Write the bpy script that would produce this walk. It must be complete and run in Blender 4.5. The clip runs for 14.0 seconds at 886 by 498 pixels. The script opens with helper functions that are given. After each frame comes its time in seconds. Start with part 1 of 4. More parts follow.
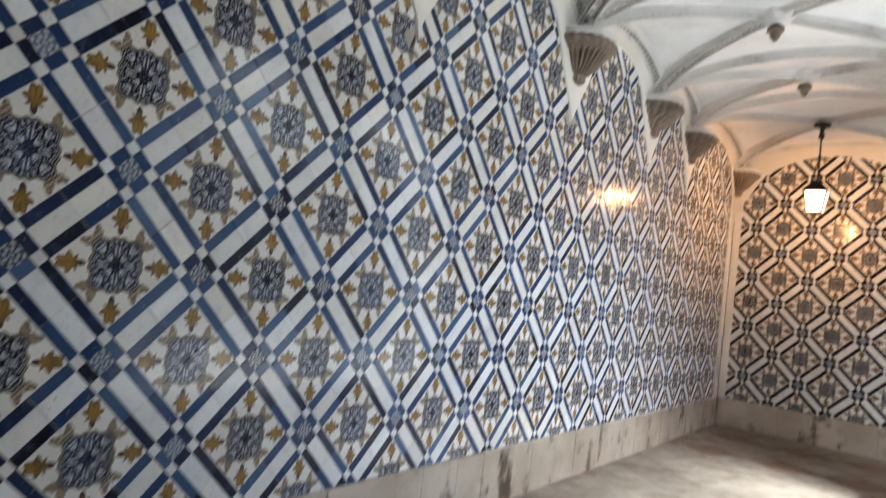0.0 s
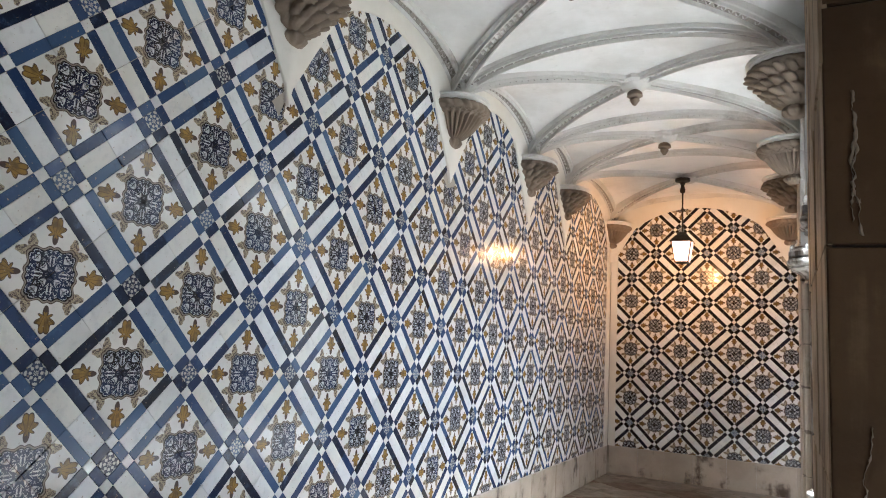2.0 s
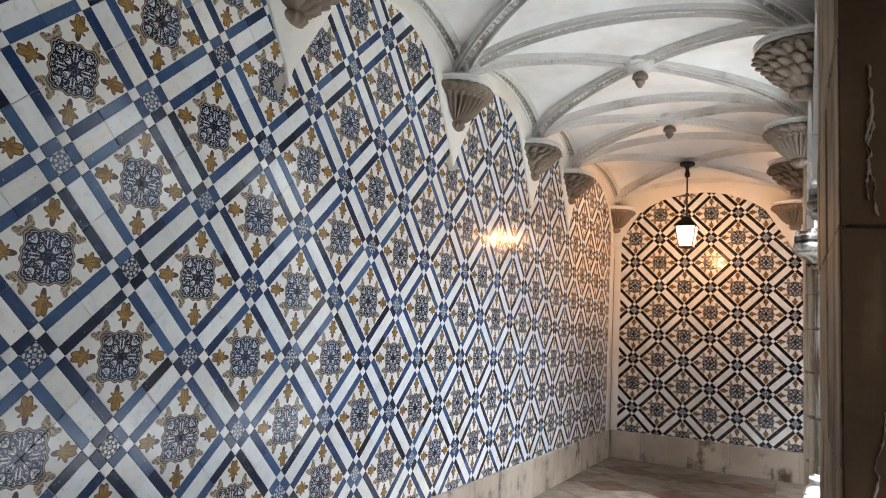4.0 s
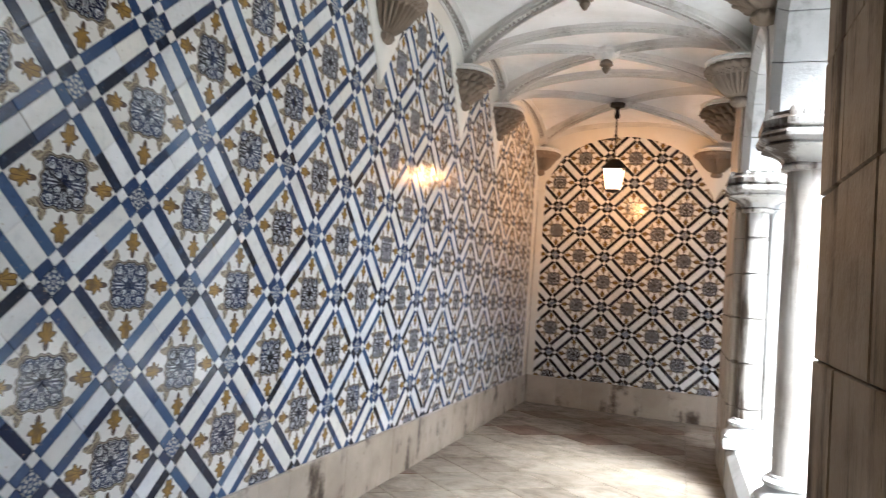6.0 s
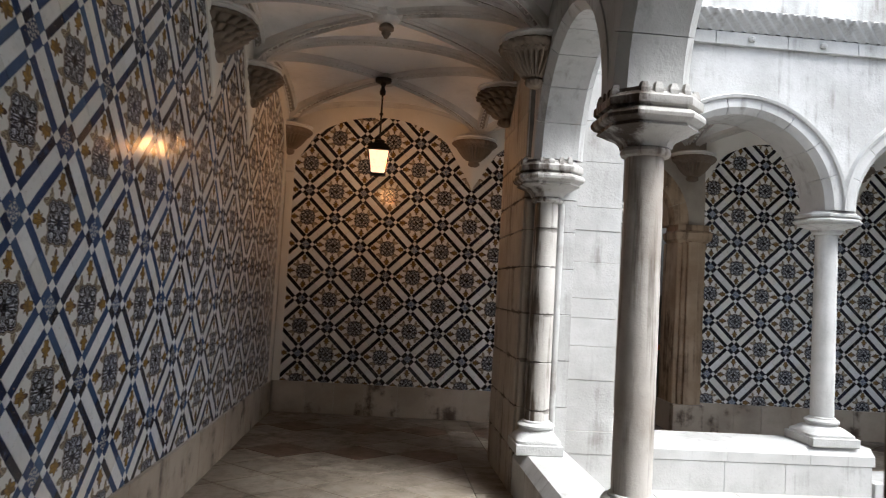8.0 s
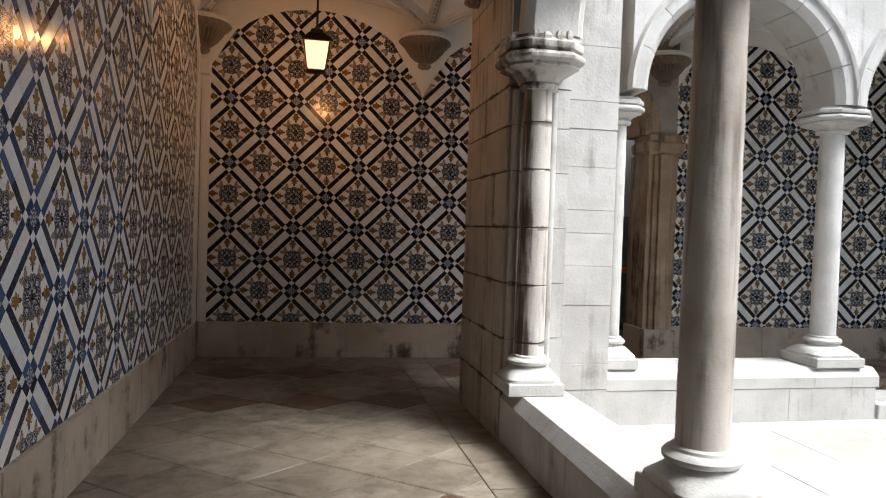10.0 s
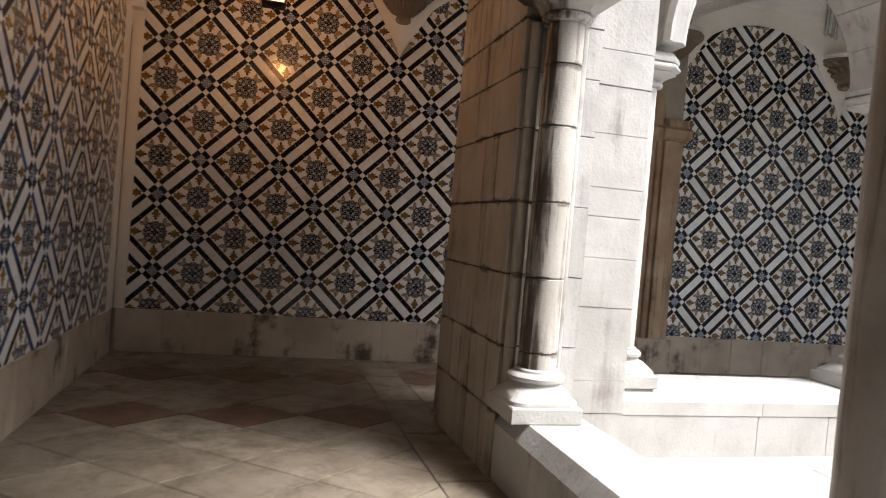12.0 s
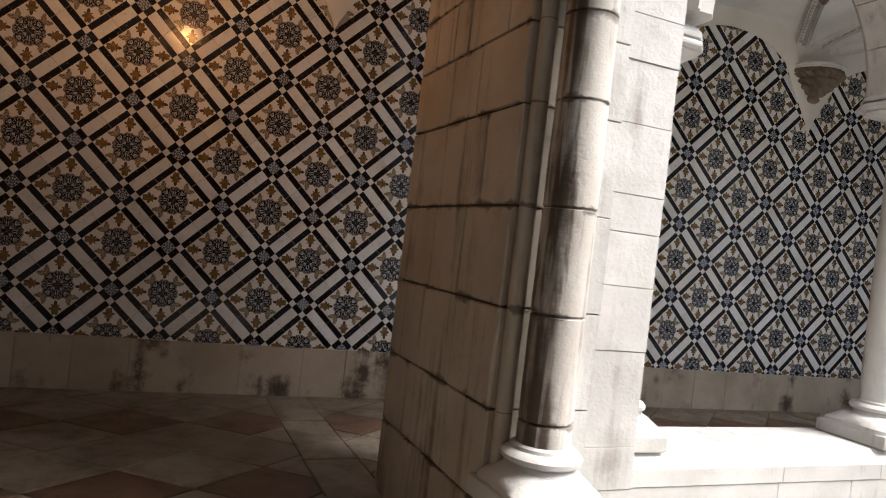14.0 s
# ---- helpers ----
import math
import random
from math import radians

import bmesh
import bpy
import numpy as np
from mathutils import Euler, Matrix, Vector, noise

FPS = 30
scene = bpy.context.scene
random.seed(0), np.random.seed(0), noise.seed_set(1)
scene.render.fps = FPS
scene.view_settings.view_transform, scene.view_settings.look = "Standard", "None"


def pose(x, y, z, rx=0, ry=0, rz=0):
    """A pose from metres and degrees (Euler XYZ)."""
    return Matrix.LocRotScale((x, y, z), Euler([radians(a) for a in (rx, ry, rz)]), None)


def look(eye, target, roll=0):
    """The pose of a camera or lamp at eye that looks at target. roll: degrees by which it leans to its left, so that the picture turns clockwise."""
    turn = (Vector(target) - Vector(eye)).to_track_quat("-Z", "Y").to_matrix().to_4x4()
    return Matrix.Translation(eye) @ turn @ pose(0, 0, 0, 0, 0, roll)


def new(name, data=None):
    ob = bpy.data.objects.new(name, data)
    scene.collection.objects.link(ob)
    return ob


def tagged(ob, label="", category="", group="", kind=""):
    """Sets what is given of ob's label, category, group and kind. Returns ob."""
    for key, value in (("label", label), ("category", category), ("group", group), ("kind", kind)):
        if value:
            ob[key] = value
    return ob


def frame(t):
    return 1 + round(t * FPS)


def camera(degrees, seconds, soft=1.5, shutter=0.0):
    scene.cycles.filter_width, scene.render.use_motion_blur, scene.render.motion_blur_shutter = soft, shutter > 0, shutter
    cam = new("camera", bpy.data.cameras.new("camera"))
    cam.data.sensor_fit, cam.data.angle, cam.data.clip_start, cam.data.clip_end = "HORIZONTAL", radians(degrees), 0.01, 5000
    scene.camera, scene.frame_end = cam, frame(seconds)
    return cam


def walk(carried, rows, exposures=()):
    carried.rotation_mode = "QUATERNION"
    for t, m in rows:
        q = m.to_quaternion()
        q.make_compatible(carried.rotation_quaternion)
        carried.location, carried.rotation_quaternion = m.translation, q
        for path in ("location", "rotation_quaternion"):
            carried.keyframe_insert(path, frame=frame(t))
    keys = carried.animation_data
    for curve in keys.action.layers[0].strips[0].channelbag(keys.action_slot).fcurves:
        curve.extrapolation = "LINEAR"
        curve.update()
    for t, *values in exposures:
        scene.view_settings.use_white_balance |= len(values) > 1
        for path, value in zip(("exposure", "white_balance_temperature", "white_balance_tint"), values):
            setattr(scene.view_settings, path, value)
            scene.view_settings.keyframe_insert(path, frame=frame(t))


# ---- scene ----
cam = camera(66.0, 14.0, soft=1.0, shutter=0.4)
PATH = [
    (0, (1.969, -0.061, 1.351), (0.799, 1.560, 1.431), 6.5),
    (0.5, (1.902, 0.018, 1.420), (0.856, 1.681, 1.792), 6.0),
    (1, (1.930, 0.020, 1.433), (0.989, 1.742, 1.821), 4.9),
    (1.5, (1.948, 0.032, 1.424), (1.022, 1.779, 1.721), 4.4),
    (2, (1.949, 0.041, 1.419), (1.049, 1.807, 1.691), 3.1),
    (2.5, (1.940, 0.047, 1.418), (1.058, 1.826, 1.657), 2.8),
    (3, (1.949, 0.044, 1.418), (1.049, 1.815, 1.652), 2.4),
    (5.3, (1.837, 0.241, 1.375), (0.927, 2.009, 1.598), 4.1),
    (5.5, (1.809, 0.287, 1.359), (0.924, 2.072, 1.540), 2.9),
    (6, (1.698, 0.405, 1.345), (1.032, 2.288, 1.438), 4.2),
    (6.5, (1.498, 0.508, 1.377), (1.042, 2.452, 1.489), 0.9),
    (7, (1.410, 0.735, 1.367), (1.057, 2.700, 1.484), 1.9),
    (7.5, (1.318, 0.972, 1.356), (1.254, 2.966, 1.488), 3.3),
    (8, (1.137, 1.163, 1.371), (1.296, 3.154, 1.486), 3.4),
    (8.5, (1.088, 1.410, 1.354), (1.358, 3.390, 1.445), 3.0),
    (9, (1.053, 1.644, 1.297), (1.442, 3.606, 1.310), 2.4),
    (9.2, (1.010, 1.720, 1.281), (1.416, 3.679, 1.256), 1.2),
    (11.3, (0.916, 2.670, 1.122), (1.311, 4.629, 1.036), 4.1),
    (11.5, (0.899, 2.753, 1.109), (1.324, 4.705, 1.010), 4.0),
    (12, (1.007, 2.978, 1.094), (1.531, 4.907, 1.037), 4.8),
    (12.5, (0.941, 3.279, 1.097), (1.617, 5.161, 1.058), 5.2),
    (13, (0.992, 3.501, 1.110), (1.804, 5.329, 1.101), 3.5),
    (13.5, (1.123, 3.676, 1.101), (1.862, 5.534, 1.098), 6.2),
    (14, (1.077, 3.893, 1.091), (1.840, 5.742, 1.083), 6.6),
]
walk(cam, [(t, look(eye, target, roll)) for t, eye, target, roll in PATH], [(0, 3.45, 5650, 4), (5.5, 3.4, 5700, 5), (6.5, 3.05, 5700, 5), (7.0, 2.25, 5850, 6), (7.6, 1.65, 6000, 7), (8.2, 1.5, 6050, 8), (9, 1.5, 6100, 8), (11.5, 1.7, 6450, 10), (14, 1.75, 6600, 11)])

# ---- world, sun, lamps ----
SUN_EL, SUN_ROT = 56.0, 127.0
world = bpy.data.worlds.new("sky")
scene.world = world
world.use_nodes = True
wt = world.node_tree
sky = wt.nodes.new("ShaderNodeTexSky")
sky.sky_type, sky.sun_disc = "NISHITA", False
sky.sun_elevation, sky.sun_rotation = radians(SUN_EL), radians(SUN_ROT)
sky.dust_density, sky.air_density = 4.0, 1.0
grey = wt.nodes.new("ShaderNodeHueSaturation")
grey.inputs["Saturation"].default_value = 0.6
wt.links.new(sky.outputs[0], grey.inputs["Color"])
wt.links.new(grey.outputs[0], wt.nodes["Background"].inputs["Color"])
wt.nodes["Background"].inputs["Strength"].default_value = 0.15
sun = new("sun", bpy.data.lights.new("sun", "SUN"))
sun.data.energy, sun.data.angle, sun.data.color = 1.7, radians(22), (1.0, 0.985, 0.96)
sun.matrix_world = pose(3, 3, 12, 90 - SUN_EL, 0, 180 - SUN_ROT)
LANTERN = (0.995, 7.30, 2.455)
glow = new("lantern_light", bpy.data.lights.new("lantern_light", "POINT"))
glow.data.energy, glow.data.color, glow.data.shadow_soft_size = 4.4, (1.0, 0.44, 0.14), 0.05
glow.location = LANTERN


# ---- node helpers ----
class Nodes:
    def __init__(self, name):
        self.mat = bpy.data.materials.new(name)
        self.mat.use_nodes = True
        self.tree = self.mat.node_tree
        self.bsdf = self.tree.nodes["Principled BSDF"]

    def put(self, socket, value):
        if isinstance(value, bpy.types.NodeSocket):
            self.tree.links.new(value, socket)
        elif isinstance(value, (tuple, list)) and len(value) == 3 and socket.type == "RGBA":
            socket.default_value = (*value, 1.0)
        else:
            socket.default_value = value

    def m(self, op, a, b=0.0, c=0.0):
        n = self.tree.nodes.new("ShaderNodeMath")
        n.operation = op
        for s, v in zip(n.inputs, (a, b, c)):
            self.put(s, v)
        return n.outputs[0]

    def mix(self, f, a, b, blend="MIX"):
        n = self.tree.nodes.new("ShaderNodeMix")
        n.data_type, n.blend_type = "RGBA", blend
        self.put(n.inputs["Factor"], f)
        self.put(n.inputs[6], a)
        self.put(n.inputs[7], b)
        return n.outputs[2]

    def position(self, sx=1.0, sy=1.0, sz=1.0):
        n = self.tree.nodes.new("ShaderNodeMapping")
        n.inputs["Scale"].default_value = (sx, sy, sz)
        self.put(n.inputs["Vector"], self.tree.nodes.new("ShaderNodeNewGeometry").outputs["Position"])
        return n.outputs[0]

    def noise(self, scale, vector=None, detail=4.0, rough=0.55, distort=0.0):
        n = self.tree.nodes.new("ShaderNodeTexNoise")
        n.inputs["Scale"].default_value, n.inputs["Detail"].default_value = scale, detail
        n.inputs["Roughness"].default_value, n.inputs["Distortion"].default_value = rough, distort
        self.put(n.inputs["Vector"], vector or self.position())
        return n.outputs["Fac"]

    def step(self, v, lo, hi, a=0.0, b=1.0):
        n = self.tree.nodes.new("ShaderNodeMapRange")
        n.interpolation_type = "SMOOTHSTEP"
        for s, x in zip(n.inputs, (v, lo, hi, a, b)):
            self.put(s, x)
        return n.outputs[0]

    def island(self):
        a = self.tree.nodes.new("ShaderNodeNewGeometry").outputs["Random Per Island"]
        b = self.tree.nodes.new("ShaderNodeObjectInfo").outputs["Random"]
        return self.m("FRACT", self.m("ADD", self.m("MULTIPLY", a, 7.31), self.m("MULTIPLY", b, 3.77)))

    def ramp(self, f, stops):
        n = self.tree.nodes.new("ShaderNodeValToRGB")
        e = n.color_ramp.elements
        while len(e) < len(stops):
            e.new(0.5)
        for el, (p, c) in zip(e, stops):
            el.position, el.color = p, (*c, 1.0)
        self.put(n.inputs[0], f)
        return n.outputs[0]

    def bump(self, height, strength=0.2, distance=0.01):
        n = self.tree.nodes.new("ShaderNodeBump")
        n.inputs["Strength"].default_value, n.inputs["Distance"].default_value = strength, distance
        self.put(n.inputs["Height"], height)
        self.put(self.bsdf.inputs["Normal"], n.outputs[0])

    def done(self, color, rough=0.6, metal=0.0):
        self.put(self.bsdf.inputs["Base Color"], color)
        self.put(self.bsdf.inputs["Roughness"], rough)
        self.put(self.bsdf.inputs["Metallic"], metal)
        return self.mat


def stone(name, base, dark, stain, stain_lo, stain_hi, rough=0.75, streak=0.5, bump=0.35, fine=9.0, beds=(), wet=None, gloss=0.5):
    """Limestone: pale body, coarse patches, streaks of water stain that run down."""
    n = Nodes(name)
    n.bsdf.inputs["Specular IOR Level"].default_value = gloss
    body = n.mix(n.step(n.noise(2.6, detail=6), 0.35, 0.7), base, dark)
    tone = n.island()
    body = n.mix(n.m("MULTIPLY", tone, 0.35), body, dark)
    grain = n.noise(60, detail=5)
    body = n.mix(n.step(grain, 0.55, 0.8, 0.0, 0.25), body, (dark[0] * 0.6, dark[1] * 0.57, dark[2] * 0.5))
    run = n.noise(1.0, n.position(fine, fine, fine * 0.07), detail=6, distort=0.4)
    blot = n.noise(3.3, detail=7, rough=0.65)
    f = n.m("ADD", n.m("MULTIPLY", run, streak), n.m("MULTIPLY", blot, 1.0 - streak))
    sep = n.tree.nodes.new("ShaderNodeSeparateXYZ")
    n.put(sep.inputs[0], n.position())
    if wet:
        # stain and shade painted together, deeper towards the corridor side
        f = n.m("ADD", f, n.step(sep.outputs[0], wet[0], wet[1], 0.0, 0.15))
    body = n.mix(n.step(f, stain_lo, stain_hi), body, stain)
    if beds:
        # black crust and moss along the bed joints, in ragged patches
        near = 1.0
        for z in beds:
            near = n.m("MINIMUM", near, n.m("ABSOLUTE", n.m("SUBTRACT", sep.outputs[2], z)))
        reach = n.step(n.noise(7.0, detail=6, rough=0.7), 0.44, 0.72, 0.002, 0.034)
        crust = n.step(n.m("ADD", n.m("DIVIDE", near, reach), n.m("MULTIPLY", grain, 0.8)), 1.5, 0.7, 0.0, 0.72)
        body = n.mix(crust, body, (0.035, 0.023, 0.014))
    n.bump(n.m("ADD", n.m("MULTIPLY", grain, 0.5), n.noise(11, detail=5)), bump, 0.008)
    return n.done(body, n.step(blot, 0.3, 0.8, rough - 0.15, rough + 0.1))


STONE_COURT = stone("white_limestone", (0.50, 0.498, 0.485), (0.375, 0.37, 0.353), (0.17, 0.152, 0.13), 0.51, 0.74, fine=14, bump=0.55)
COURSES = [0.0, 0.33, 0.62, 0.93, 1.24, 1.55, 1.80, 2.02, 2.30, 2.62, 2.95, 3.30]
STONE_PIER = stone("stained_limestone", (0.50, 0.455, 0.385), (0.37, 0.32, 0.26), (0.085, 0.058, 0.037), 0.50, 0.73, streak=0.6, fine=15, bump=0.5, beds=COURSES[1:9])
# streak stains, with the corridor side painted darker by x
STONE_DARK_SIDE = stone("stained_dark_side_column", (0.52, 0.50, 0.465), (0.40, 0.375, 0.34), (0.07, 0.05, 0.035), 0.52, 0.70, streak=0.7, rough=0.65, fine=26, bump=0.5, beds=COURSES[2:7], wet=(2.16, 2.095))
# black crust, plus the capitals' shaded corridor side put into the colour
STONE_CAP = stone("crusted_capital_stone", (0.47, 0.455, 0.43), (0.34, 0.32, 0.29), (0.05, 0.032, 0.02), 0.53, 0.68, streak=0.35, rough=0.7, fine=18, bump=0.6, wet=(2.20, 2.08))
STONE_COLUMN = stone("veined_marble_column", (0.50, 0.47, 0.43), (0.31, 0.27, 0.232), (0.085, 0.06, 0.043), 0.48, 0.70, streak=0.8, rough=0.6, fine=22)
# damp brown stone, darkened further so the colour carries the face's shade
STONE_DAMP_SHADE = stone("damp_stone_in_shade", (0.085, 0.050, 0.026), (0.04, 0.024, 0.013), (0.17, 0.115, 0.07), 0.52, 0.70, streak=0.4, fine=20, gloss=0.15)
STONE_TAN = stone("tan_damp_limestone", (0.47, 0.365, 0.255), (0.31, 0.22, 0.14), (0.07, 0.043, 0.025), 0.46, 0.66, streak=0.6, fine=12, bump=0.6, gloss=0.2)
STONE_CORBEL = stone("carved_brown_limestone", (0.26, 0.205, 0.15), (0.17, 0.13, 0.095), (0.07, 0.05, 0.036), 0.50, 0.75, streak=0.2)
STONE_SKIRT = stone("skirting_marble", (0.49, 0.425, 0.34), (0.35, 0.29, 0.22), (0.06, 0.038, 0.023), 0.52, 0.64, rough=0.5, streak=0.35, fine=7)
JOINT = stone("dark_joint", (0.13, 0.10, 0.075), (0.09, 0.07, 0.05), (0.04, 0.03, 0.02), 0.5, 0.8)


def plaster(name, base, spots):
    n = Nodes(name)
    a = n.noise(1.4, detail=7, rough=0.62)
    b = n.noise(16, detail=5)
    c = n.mix(n.step(a, 0.4, 0.72), base, spots)
    c = n.mix(n.step(b, 0.6, 0.8, 0, 0.35), c, (spots[0] * 0.75, spots[1] * 0.74, spots[2] * 0.72))
    n.bump(n.m("ADD", n.m("MULTIPLY", b, 0.6), n.noise(4, detail=3)), 0.25, 0.012)
    return n.done(c, 0.85)


PLASTER = plaster("old_white_plaster", (0.87, 0.865, 0.85), (0.68, 0.67, 0.64))
CREAM = plaster("cream_plaster", (0.80, 0.775, 0.71), (0.70, 0.67, 0.59))
GREY_WALL = plaster("grey_paint", (0.40, 0.40, 0.39), (0.35, 0.35, 0.34))
# grey of the carved band; also paints shade into rib grooves and facets
CARVED_DARK = stone("carved_stone_and_shade", (0.42, 0.40, 0.37), (0.32, 0.30, 0.27), (0.14, 0.12, 0.10), 0.5, 0.75, streak=0.1, bump=0.6)
RIB = stone("whitewashed_rib_stone", (0.78, 0.77, 0.74), (0.62, 0.605, 0.57), (0.30, 0.27, 0.24), 0.55, 0.78, streak=0.1, bump=0.6)


def glaze_finish(n, color, rough=0.09):
    wear = n.noise(23, detail=6)
    chips = n.noise(75, detail=3)
    color = n.mix(n.step(chips, 0.66, 0.71, 0, 0.75), color, (0.42, 0.33, 0.24))
    n.bump(n.noise(30, detail=2), 0.06, 0.004)
    n.bsdf.inputs["Specular IOR Level"].default_value = 0.38
    return n.done(color, n.step(wear, 0.35, 0.8, rough, rough + 0.14))


def glaze_white():
    n = Nodes("white_glaze")
    c = n.ramp(n.island(), [(0.0, (0.85, 0.855, 0.84)), (0.45, (0.76, 0.77, 0.765)), (0.8, (0.81, 0.79, 0.72)), (1.0, (0.69, 0.70, 0.69))])
    c = n.mix(n.step(n.noise(9, detail=6, rough=0.7), 0.48, 0.75, 0, 0.4), c, (0.42, 0.44, 0.46))
    c = n.mix(n.step(n.noise(35, detail=5), 0.5, 0.75, 0, 0.35), c, (0.50, 0.50, 0.47))
    return glaze_finish(n, c)


def glaze_blue(name, stops):
    n = Nodes(name)
    c = n.ramp(n.island(), stops)
    wash = n.noise(22, detail=6, rough=0.7)
    pale = stops[-1][1]
    c = n.mix(n.step(wash, 0.5, 0.8, 0, 0.5), c, tuple(k * 1.5 for k in pale))
    c = n.mix(n.step(wash, 0.42, 0.2, 0, 0.6), c, (0.012, 0.016, 0.035))
    return glaze_finish(n, c)


def folded(n, name):
    """The pattern's own coordinates: u, v, and both folded into one eighth, so that the drawing is symmetric."""
    uv = n.tree.nodes.new("ShaderNodeUVMap")
    uv.uv_map = "pattern"
    sep = n.tree.nodes.new("ShaderNodeSeparateXYZ")
    n.put(sep.inputs[0], uv.outputs[0])
    u, v = n.m("ABSOLUTE", sep.outputs[0]), n.m("ABSOLUTE", sep.outputs[1])
    hi, lo = n.m("MAXIMUM", u, v), n.m("MINIMUM", u, v)
    com = n.tree.nodes.new("ShaderNodeCombineXYZ")
    n.put(com.inputs[0], hi)
    n.put(com.inputs[1], lo)
    return hi, lo, com.outputs[0]


def curls(n, vec, scale, width):
    """Thin scrolling lines."""
    f = n.noise(scale, vec, detail=1.0, distort=1.2)
    return n.step(n.m("ABSOLUTE", n.m("SUBTRACT", n.m("FRACT", n.m("MULTIPLY", f, 5.0)), 0.5)), width, width + 0.08, 1.0, 0.0)


def ellipse(n, x, y, cx, cy, rx, ry):
    a = n.m("DIVIDE", n.m("SUBTRACT", x, cx), rx)
    b = n.m("DIVIDE", n.m("SUBTRACT", y, cy), ry)
    return n.m("SQRT", n.m("ADD", n.m("MULTIPLY", a, a), n.m("MULTIPLY", b, b)))


def glaze_rosette(name, dark=False):
    n = Nodes(name)
    hi, lo, vec = folded(n, "pattern")
    r = n.m("SQRT", n.m("ADD", n.m("MULTIPLY", hi, hi), n.m("MULTIPLY", lo, lo)))
    th = n.m("ARCTAN2", lo, hi)
    tone = n.m("FRACT", n.m("MULTIPLY", n.noise(1.7, detail=0), 4.0))
    white, brown = (0.77, 0.75, 0.70), (0.085, 0.055, 0.04)
    c = n.mix(n.step(n.noise(40, detail=4), 0.5, 0.8, 0, 0.3), white, (0.52, 0.49, 0.43))
    # scrolls near the middles of the sides
    d = n.m("ADD", ellipse(n, hi, lo, 0.46, 0.34, 0.15, 0.085), n.m("MULTIPLY", n.noise(9, vec, detail=2), 0.55))
    c = n.mix(n.m("MULTIPLY", n.step(d, 1.2, 1.1), 0.95), c, n.mix(curls(n, vec, 9.0, 0.2), (0.40, 0.33, 0.21), brown))
    # stem and palmette towards each corner
    c = n.mix(n.step(ellipse(n, hi, lo, 0.58, 0.0, 0.12, 0.055), 1.0, 0.85), c, brown)
    lobes = n.m("ADD", 1.0, n.m("MULTIPLY", n.m("SINE", n.m("MULTIPLY", n.m("ARCTAN2", lo, n.m("SUBTRACT", hi, 0.66)), 7.0)), 0.24))
    palm = n.m("DIVIDE", ellipse(n, hi, lo, 0.735, 0.0, 0.15, 0.135), lobes)
    c = n.mix(n.step(palm, 1.06, 0.98), c, brown)
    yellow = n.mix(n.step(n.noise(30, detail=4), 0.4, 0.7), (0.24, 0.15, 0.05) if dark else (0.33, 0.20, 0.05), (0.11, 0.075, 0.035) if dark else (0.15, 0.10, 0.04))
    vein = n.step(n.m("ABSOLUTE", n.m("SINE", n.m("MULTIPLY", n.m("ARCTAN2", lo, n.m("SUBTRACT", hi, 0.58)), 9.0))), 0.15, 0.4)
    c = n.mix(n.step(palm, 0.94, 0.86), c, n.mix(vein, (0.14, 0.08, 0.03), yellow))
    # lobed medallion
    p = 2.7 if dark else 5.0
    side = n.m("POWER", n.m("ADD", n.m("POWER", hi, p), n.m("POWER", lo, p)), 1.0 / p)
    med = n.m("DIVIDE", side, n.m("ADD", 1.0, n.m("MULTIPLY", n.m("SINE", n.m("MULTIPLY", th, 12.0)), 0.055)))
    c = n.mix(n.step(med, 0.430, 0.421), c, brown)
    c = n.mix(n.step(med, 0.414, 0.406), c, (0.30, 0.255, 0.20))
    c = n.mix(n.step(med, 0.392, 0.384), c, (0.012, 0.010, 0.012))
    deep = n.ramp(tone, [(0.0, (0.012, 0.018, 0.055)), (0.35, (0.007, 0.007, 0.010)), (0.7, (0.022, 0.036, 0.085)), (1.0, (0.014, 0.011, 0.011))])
    # end wall copy: ground darkened, its weaker light put into the colour
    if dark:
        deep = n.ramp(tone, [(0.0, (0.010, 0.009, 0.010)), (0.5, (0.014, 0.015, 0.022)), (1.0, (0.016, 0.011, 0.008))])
    # white acanthus scrolls on the dark ground
    scroll = n.step(n.noise(21.0, vec, detail=0.0, distort=1.8), 0.56, 0.59)
    petal = n.m("MAXIMUM", n.step(ellipse(n, hi, lo, 0.10, 0.085, 0.055, 0.022), 1.0, 0.75), n.step(ellipse(n, hi, lo, 0.22, 0.03, 0.055, 0.014), 1.0, 0.75))
    petal = n.m("MAXIMUM", petal, n.step(ellipse(n, hi, lo, 0.235, 0.205, 0.06, 0.02), 1.0, 0.75))
    gap = n.m("MULTIPLY", n.step(n.m("ABSOLUTE", n.m("SUBTRACT", lo, n.m("MULTIPLY", hi, 0.45))), 0.004, 0.014), n.step(lo, 0.006, 0.016))
    white_f = n.m("MAXIMUM", n.m("MULTIPLY", n.m("MULTIPLY", scroll, gap), 0.85), n.m("MULTIPLY", petal, 0.9))
    c = n.mix(n.step(med, 0.372, 0.362), c, n.mix(n.m("MULTIPLY", white_f, 0.9 if dark else 1.0), deep, (0.64, 0.65, 0.67)))
    return glaze_finish(n, c)


